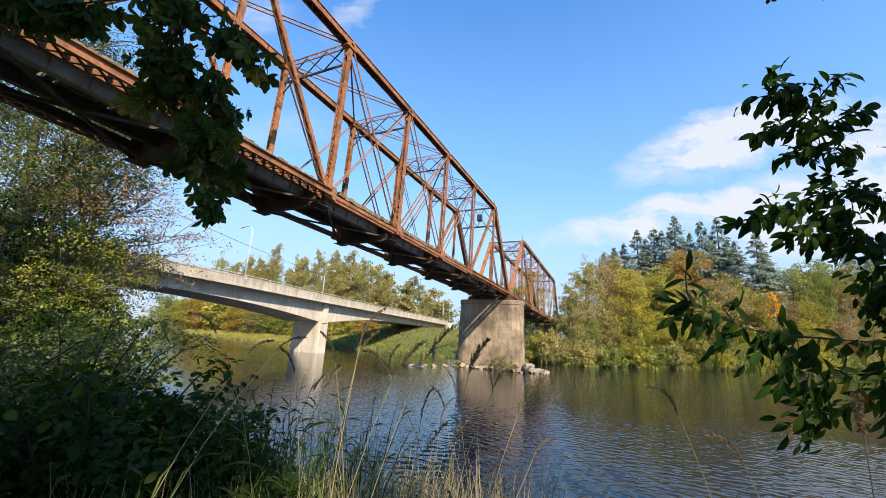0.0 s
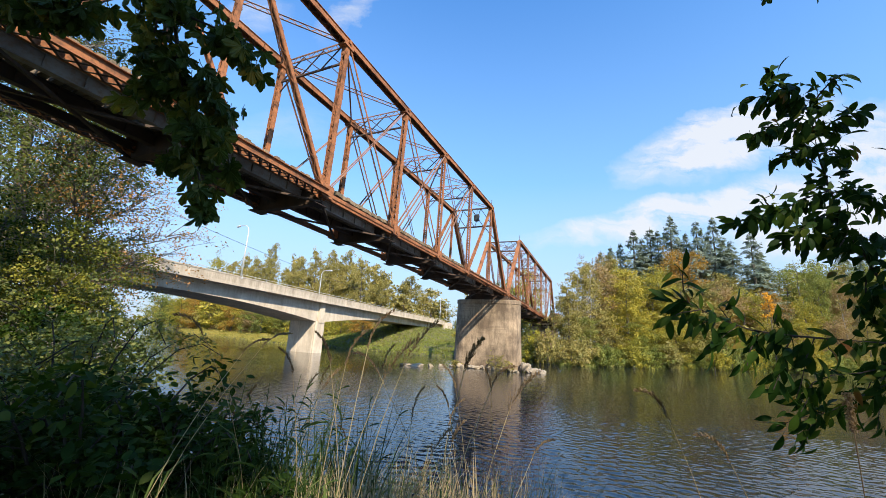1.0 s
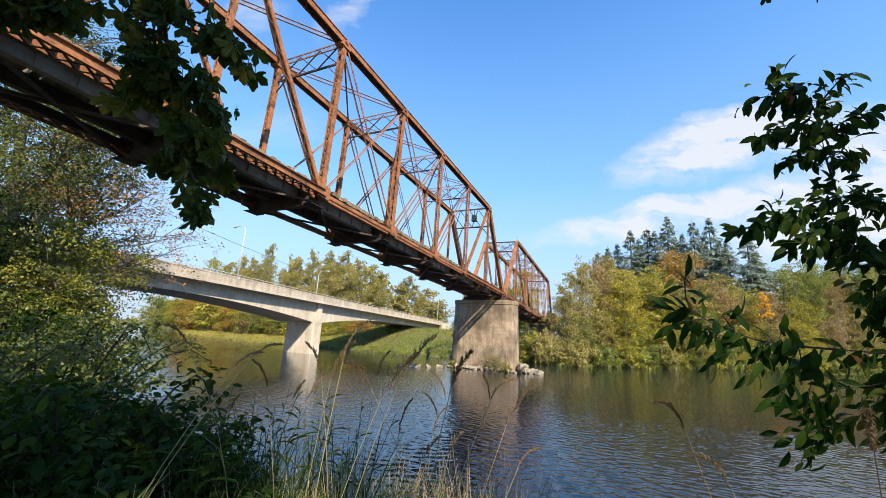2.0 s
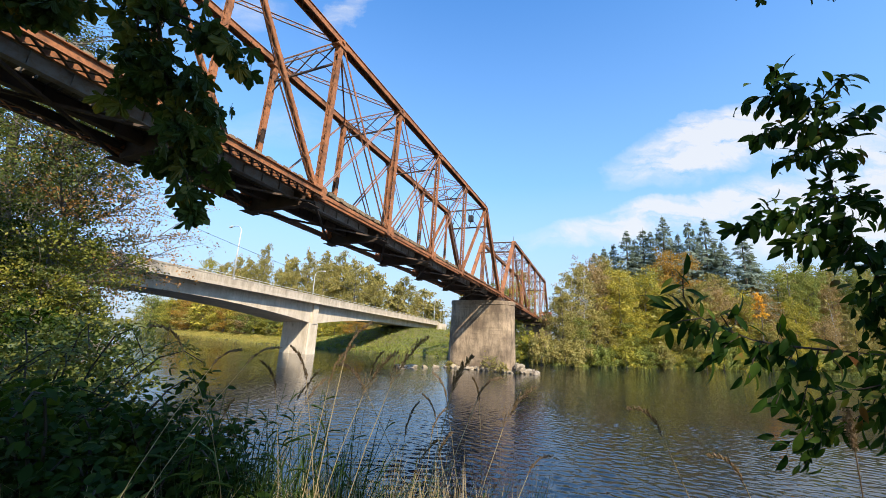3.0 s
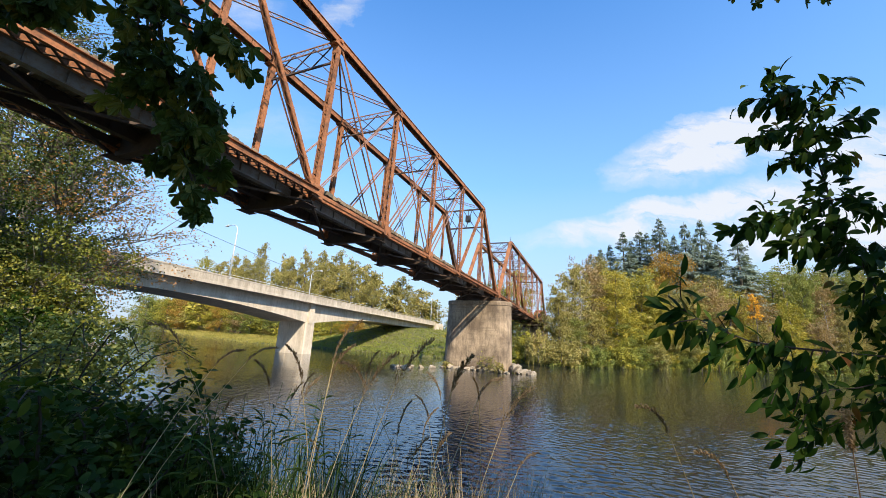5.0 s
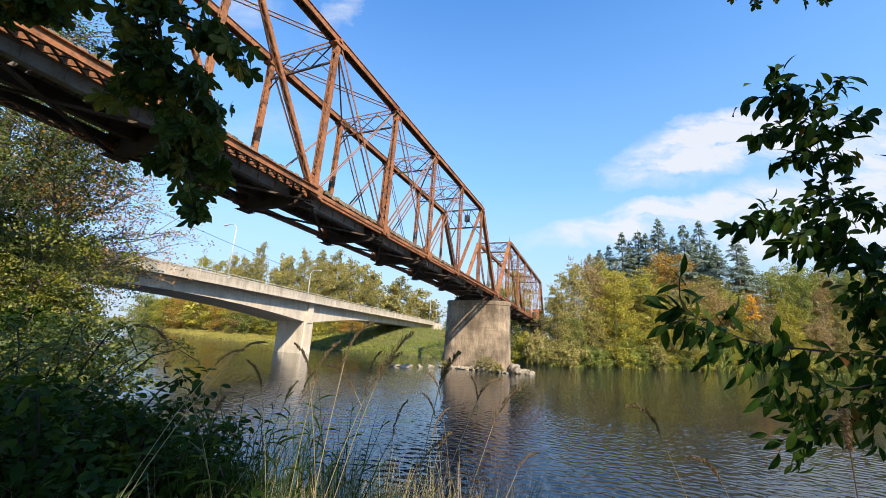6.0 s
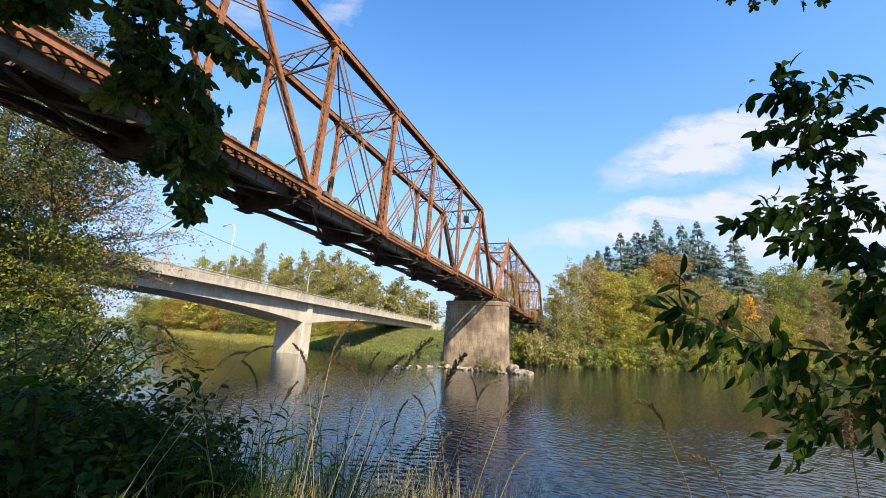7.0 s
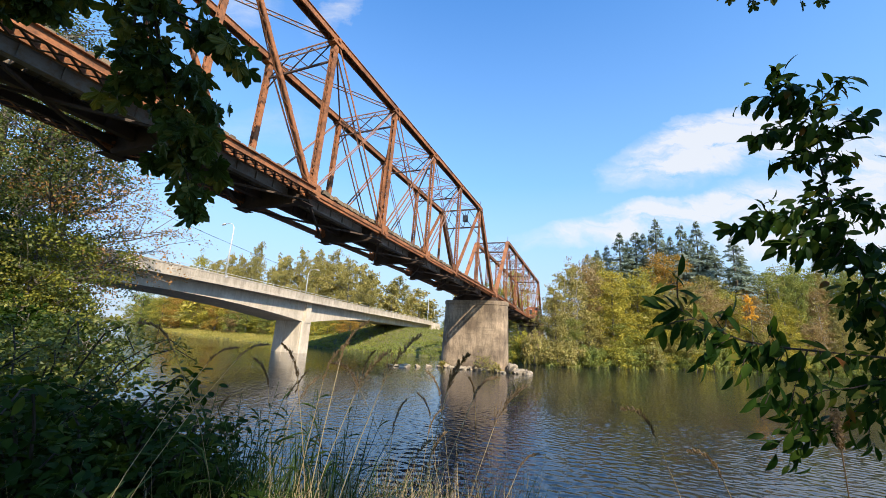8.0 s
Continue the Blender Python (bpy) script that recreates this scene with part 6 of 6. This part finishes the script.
def left_trees():
    """Trees on the near bank beyond the railway."""
    t = broadleaf("riverside_tree", 25.0, 14, LEAF_NEAR, 201, "large dark green riverside tree beside the railway bridge", clumps=800, per=44, leaf=0.18, low=0.05, twigs=True)
    t.matrix_world = pose(-18.5, 8.8, gz(-18.5, 8.8) - 0.1, 0, 0, 40)
    t = broadleaf("riverside_tree", 16, 10, LEAF_NEAR, 202, "dull green riverside tree leaning over the water", clumps=430, per=44, leaf=0.15, low=0.04, twigs=True)
    t.matrix_world = pose(-14.0, 8.2, gz(-14, 8.2) - 0.3, 0, 0, 10)
    t = broadleaf("riverside_tree", 15.5, 12, LEAF_RUSSET, 203, "thin orange-tipped tree with open twigs", clumps=520, per=18, leaf=0.16, low=0.28, twigs=True)
    t.matrix_world = pose(-16.2, 11.0, gz(-16.2, 10.3) - 0.4, 0, 0, 200)
    for i, (x, y, h, w) in enumerate(((-4.0, 6.0, 5.0, 4.5), (-1.2, 5.2, 3.2, 3.0), (2.6, 4.4, 3.2, 3.2), (-7.5, 5.2, 6.5, 6.0), (6.0, 3.6, 2.0, 2.2))):
        b = broadleaf("bank_shrub", h, w, (LEAF_NEAR, LEAF_SHADED)[i % 2], 220 + i, "leafy green shrub on the near river bank", clumps=170, per=44, leaf=0.12, low=0.02, twigs=True)
        b.matrix_world = pose(x, y, gz(x, y) - 0.2, 0, 0, 50 * i)
    t = broadleaf("riverside_tree", 7, 6.5, LEAF_LIT, 204, "sunlit yellow-green shrub on the bank", clumps=260, per=60, leaf=0.11, low=0.02, twigs=True)
    t.matrix_world = pose(-5.2, 6.6, gz(-5.2, 6.6) - 0.3, 0, 0, 0)


def shade_tree():
    # added behind the standing place, out of view, only to cast shade
    t = broadleaf("bank_tree", 15, 11, LEAF_MAPLE, 240, "added tree out of view that shades the near bank", clumps=260, per=40, leaf=0.34, low=0.22)
    t.matrix_world = pose(16.5, -10.0, gz(16.5, -10.0) - 0.1)


left_trees()
shade_tree()
MAPLE = near_maple()
ASH = near_ash()
STALKS = near_bank()

# ---- the yellow-orange engine on the far span ----
def engine_at(d):
    """Pose of the engine with its nose d metres along the far span."""
    return SPAN_B @ pose(-TRUSS_W / 2, d, 0.90)


def build_engine():
    en = empty("rail_engine", engine_at(45), "small faded orange rail engine on the truss track", "locomotive")

    def one(name, make, mat, parent=en, lab=""):
        bm = bmesh.new()
        make(bm)
        return part(name, bm, mat, parent, lab)

    def box(x0, x1, y0, y1, z0, z1, b=0.05):
        def make(bm):
            slab(bm, x0, x1, y0, y1, z0, z1)
            bmesh.ops.bevel(bm, geom=list(bm.edges), offset=b, segments=2, affect="EDGES")
        return make
    one("frame", box(-1.4, 1.4, 0.1, 11.0, 0.55, 0.95), LOCO_DARK)
    one("hood", box(-0.95, 0.95, 0.6, 5.6, 0.95, 2.75, 0.12), LOCO_ORANGE)
    one("cab", box(-1.4, 1.4, 5.6, 8.2, 0.95, 3.75, 0.15), LOCO_ORANGE)
    one("rear_hood", box(-0.95, 0.95, 8.2, 10.6, 0.95, 2.6, 0.12), LOCO_ORANGE)
    one("grille", box(-0.6, 0.6, 0.56, 0.62, 1.3, 2.4, 0.01), LOCO_DARK)
    one("exhaust", lambda bm: tube(bm, [(0, 2.6, 2.7), (0, 2.6, 3.2)], [0.14, 0.12], 10), LOCO_DARK)
    for x in (-0.75, 0.75):
        one("cab_window", box(x - 0.4, x + 0.4, 5.57, 5.62, 2.85, 3.45, 0.01), GLASS_DARK)
    for x in (-1.42, 1.38):
        one("side_window", box(x, x + 0.04, 6.3, 7.5, 2.6, 3.4, 0.01), GLASS_DARK)
    for x in (-0.45, 0.45):
        one("headlight", lambda bm, x=x: tube(bm, [(x, 0.54, 2.5), (x, 0.62, 2.5)], [0.13, 0.13], 12), LAMP_GLASS)
    for y in (1.8, 4.0, 7.4, 9.6):
        for x in (-0.75, 0.75):
            one("wheel", lambda bm, x=x, y=y: tube(bm, [(x - 0.07, y, 0.44), (x + 0.07, y, 0.44)], [0.44, 0.44], 18), LOCO_DARK)
    for x in (-1.3, 1.3):
        def rail(bm, x=x):
            for y in (0.2, 2.0, 3.8, 5.4):
                tube(bm, [(x, y, 0.95), (x, y, 1.95)], [0.02, 0.02], 5)
            tube(bm, [(x, 0.2, 1.95), (x, 5.4, 1.95)], [0.02, 0.02], 5)
        one("handrail", rail, LOCO_DARK)
    one("buffer_beam", box(-1.35, 1.35, -0.05, 0.12, 0.45, 1.0, 0.03), LOCO_ORANGE)
    return en


ENGINE = build_engine()


# ---- rocks, and the cable across the river ----
def rock(x, y, z, sx, sy, sz, seed, lab):
    """A broken angular block: the hull of a few scattered points, its edges worn."""
    rnd = random.Random(seed)
    bm = bmesh.new()
    for i in range(13):
        v = Vector((rnd.gauss(0, 1), rnd.gauss(0, 1), rnd.gauss(0, 1))).normalized() * rnd.uniform(0.85, 1.15)
        bm.verts.new((v.x * sx, v.y * sy, v.z * sz))
    bmesh.ops.convex_hull(bm, input=list(bm.verts))
    bmesh.ops.delete(bm, geom=[v for v in bm.verts if not v.link_faces], context="VERTS")
    bmesh.ops.bevel(bm, geom=list(bm.edges), offset=0.07 * min(sx, sy, sz), segments=1, affect="EDGES")
    me = bpy.data.meshes.new("boulder")
    bm.to_mesh(me)
    bm.free()
    me.materials.append(STONE)
    ob = tagged(new("boulder", me), lab, "rock", "riprap round the pier")
    ob.matrix_world = pose(x, y, z, 0, 0, rnd.uniform(0, 360))
    return ob


def build_rocks():
    rnd = random.Random(17)
    k = 0
    for x in np.linspace(-6.4, 2.4, 34):
        k += 1
        g = rnd.uniform(0.16, 0.46)
        rock(x + rnd.uniform(-0.15, 0.15), 47.6 + rnd.uniform(-0.7, 0.15), rnd.uniform(0.0, 0.18), g * rnd.uniform(0.9, 1.5), g, g * rnd.uniform(0.7, 1.0), k, "grey boulder piled against the pier")
    for i in range(30):
        k += 1
        x = 2.2 + 2.9 * rnd.random() ** 0.8
        g = rnd.uniform(0.22, 0.52)
        rock(x, 48.7 + rnd.uniform(-1.2, 1.3), max(0.0, 1.0 - (x - 2.2) * 0.38) * rnd.uniform(0.2, 1.0), g * rnd.uniform(0.8, 1.3), g, g * rnd.uniform(0.7, 1.3), k, "pale broken boulder at the pier's foot")
    for x, y, s in ((-10.3, 42.2, 0.9), (-9.5, 42.7, 1.1), (-8.8, 42.9, 0.7), (-8.0, 44.4, 0.7), (-7.0, 45.1, 0.8)):
        k += 1
        rock(x, y, 0.06, s, s * 0.6, 0.34, k, "low flat rock breaking the river surface")
    for i, (x, y, w, h) in enumerate(((-0.4, 47.3, 2.6, 2.0), (1.2, 47.1, 1.8, 1.3), (-5.9, 47.4, 1.3, 1.0))):
        t = broadleaf("pier_shrub", h, w, LEAF_OLIVE, 300 + i, "dry yellowish shrub growing at the pier's foot", clumps=90, per=12, leaf=0.13, low=0.02, twigs=True)
        t.matrix_world = pose(x, y, 0.15)


build_rocks()


def build_cable():
    bm = bmesh.new()
    pts = []
    for i in range(41):
        y = 4 + 106 * i / 40
        pts.append(Vector((-20, y, 9.35 + (0.0020 if y < 58 else 0.0007) * (y - 58) ** 2)))
    tube(bm, pts, [0.02] * 41, 5)
    me = bpy.data.meshes.new("overhead_cable")
    bm.to_mesh(me)
    bm.free()
    me.materials.append(CABLE)
    tagged(new("overhead_cable", me), "thin dark overhead cable sagging beside the bridges", "cable")


build_cable()


def bank_cover(name, n, xr, depth, size, seed, mat, label):
    """Low tufted growth on the far bank."""
    rng = np.random.default_rng(seed)
    x = rng.uniform(*xr, n)
    y = np.interp(x, FAR_X, FAR_Y) + depth[0] + (depth[1] - depth[0]) * rng.random(n) ** 1.3
    z = height(x, y)
    c = np.stack([x, y, z + 0.08], 1)
    v, f = leaf_cloud(c, np.full(n, 0.8 * size), 5, size, rng, -1.2, 0.35)
    tagged(new(name, quick_mesh(name, v, f, mat)), label, "undergrowth", kind="stuff")


bank_cover("bank_grass_far", 11000, (-150, -45), (-0.6, 12), 0.32, 5, LEAF_BANK, "sunlit yellow-green grass along the far bank")
bank_cover("bank_growth", 14000, (-56, 6), (-0.6, 50), 0.34, 6, LEAF_GREEN, "green undergrowth on the far embankment")
bank_cover("bank_growth_under_trees", 9000, (4, 110), (-0.8, 9), 0.5, 7, LEAF_GREEN, "green undergrowth below the far woods")

# ---- motion ----
def motions():
    def sway(ob, home, rows):
        """Key ob about its own root: seconds, lean in degrees about x, y, z."""
        walk(ob, [(t, pose(home.x, home.y, home.z, a, b, c)) for t, a, b, c in rows])
    br, side, home, side_home = MAPLE
    sway(br, home, [(0, -1.68, 0.99, -1.26), (0.5, -2.11, 0.92, -1.63), (1.0, -2.17, 1.05, -1.45), (1.5, -1.11, 0.96, -0.65), (3.0, -0.88, 0.41, -0.9), (3.5, -1.2, 0.45, -0.92), (4.0, -0.81, 0.39, -0.33), (4.5, 0, 0, 0),
                  (6.0, 0.38, 0.4, -0.43), (6.5, -0.3, 0.3, -0.06), (7.0, -0.02, 0.58, -0.63), (7.5, 0.21, 0.41, -0.43), (8.0, 0.73, 0.77, 0.16)])
    sway(side, side_home, [(0, 0, 0, 0), (1.5, 0.4, 0.2, 0), (3.2, -0.4, -0.2, 0), (4.6, 0.4, 0.3, 0), (6.2, -0.3, -0.3, 0), (8, 0.2, 0.1, 0)])
    upper_rows = [(0, -0.61, -0.8, -0.06), (0.5, -0.52, -0.41, -0.06), (1.0, -0.35, -0.76, 0.44), (1.5, 0.6, -1.4, 0.7), (3.0, -0.46, 0.17, -0.12), (3.5, -0.31, 0.11, -0.21), (4.0, -0.27, 0.12, -0.25), (4.5, 0, 0, 0),
                  (6.0, -0.13, 0.76, 0.53), (6.5, 0.16, 1.33, 0.95), (7.0, -0.18, 2.15, 0.67), (7.5, -0.35, 1.72, 0.4), (8.0, 0.61, 0.83, 1.01)]
    lower_rows = [(0, -0.33, -1.0, -1.65), (0.5, 0.03, -0.66, -1.19), (1.0, -0.21, -0.77, -1.25), (1.5, -0.02, -0.75, -1.18), (3.0, -0.5, 0.02, -0.35), (3.5, -0.44, 0.15, -0.34), (4.0, -0.36, -0.11, -0.41), (4.5, 0, 0, 0),
                  (6.0, 0.49, 0.38, 0.52), (6.5, 0.65, 0.53, 0.86), (7.0, 0.64, 0.59, 0.96), (7.5, 0.65, 0.68, 0.69), (8.0, 0.6, 0.31, 0.68)]
    drooping_rows = [(0, 0.87, 0.47, -1.61), (0.5, 0.41, 0.71, -0.98), (1.0, 0.55, 0.28, -0.88), (1.5, 0.88, -0.01, -1.03), (3.0, 0.54, -0.47, -0.74), (3.5, 0.53, -0.71, -0.77), (4.0, 0.54, -0.35, -0.63), (4.5, 0, 0, 0),
                     (6.0, -1.17, 0.13, 1.22), (6.5, -2.25, 0.66, 2.62), (7.0, -2.36, 0.5, 2.91), (7.5, -1.35, -0.66, 1.59), (8.0, -1.25, -0.31, 1.33)]
    for name, rows in (("upper_branch", upper_rows), ("lower_branch", lower_rows), ("drooping_branch", drooping_rows)):
        ob, home = ASH[name]
        sway(ob, home, rows)
    rnd = random.Random(77)
    for ob, home, hh in STALKS:
        turn, ph, amp = math.degrees(ob.rotation_euler.z), rnd.uniform(0, 6.28), rnd.uniform(0.5, 1.3)
        walk(ob, [(t, pose(home.x, home.y, home.z, amp * 0.4 * math.cos(ph + t * 1.9), amp * math.sin(ph + t * 2.6), turn)) for t in (0, 0.6, 1.2, 1.8, 2.4, 3.0, 3.6, 4.2, 4.8, 5.4, 6.0, 6.6, 7.2, 8.0)])
    walk(ENGINE, [(t, engine_at(d)) for t, d in ((0.0, 66.0), (2.0, 61.0), (4.0, 55.6), (5.0, 52.9), (5.8, 50.7), (6.4, 49.2), (7.2, 47.2), (8.0, 45.2))])


motions()
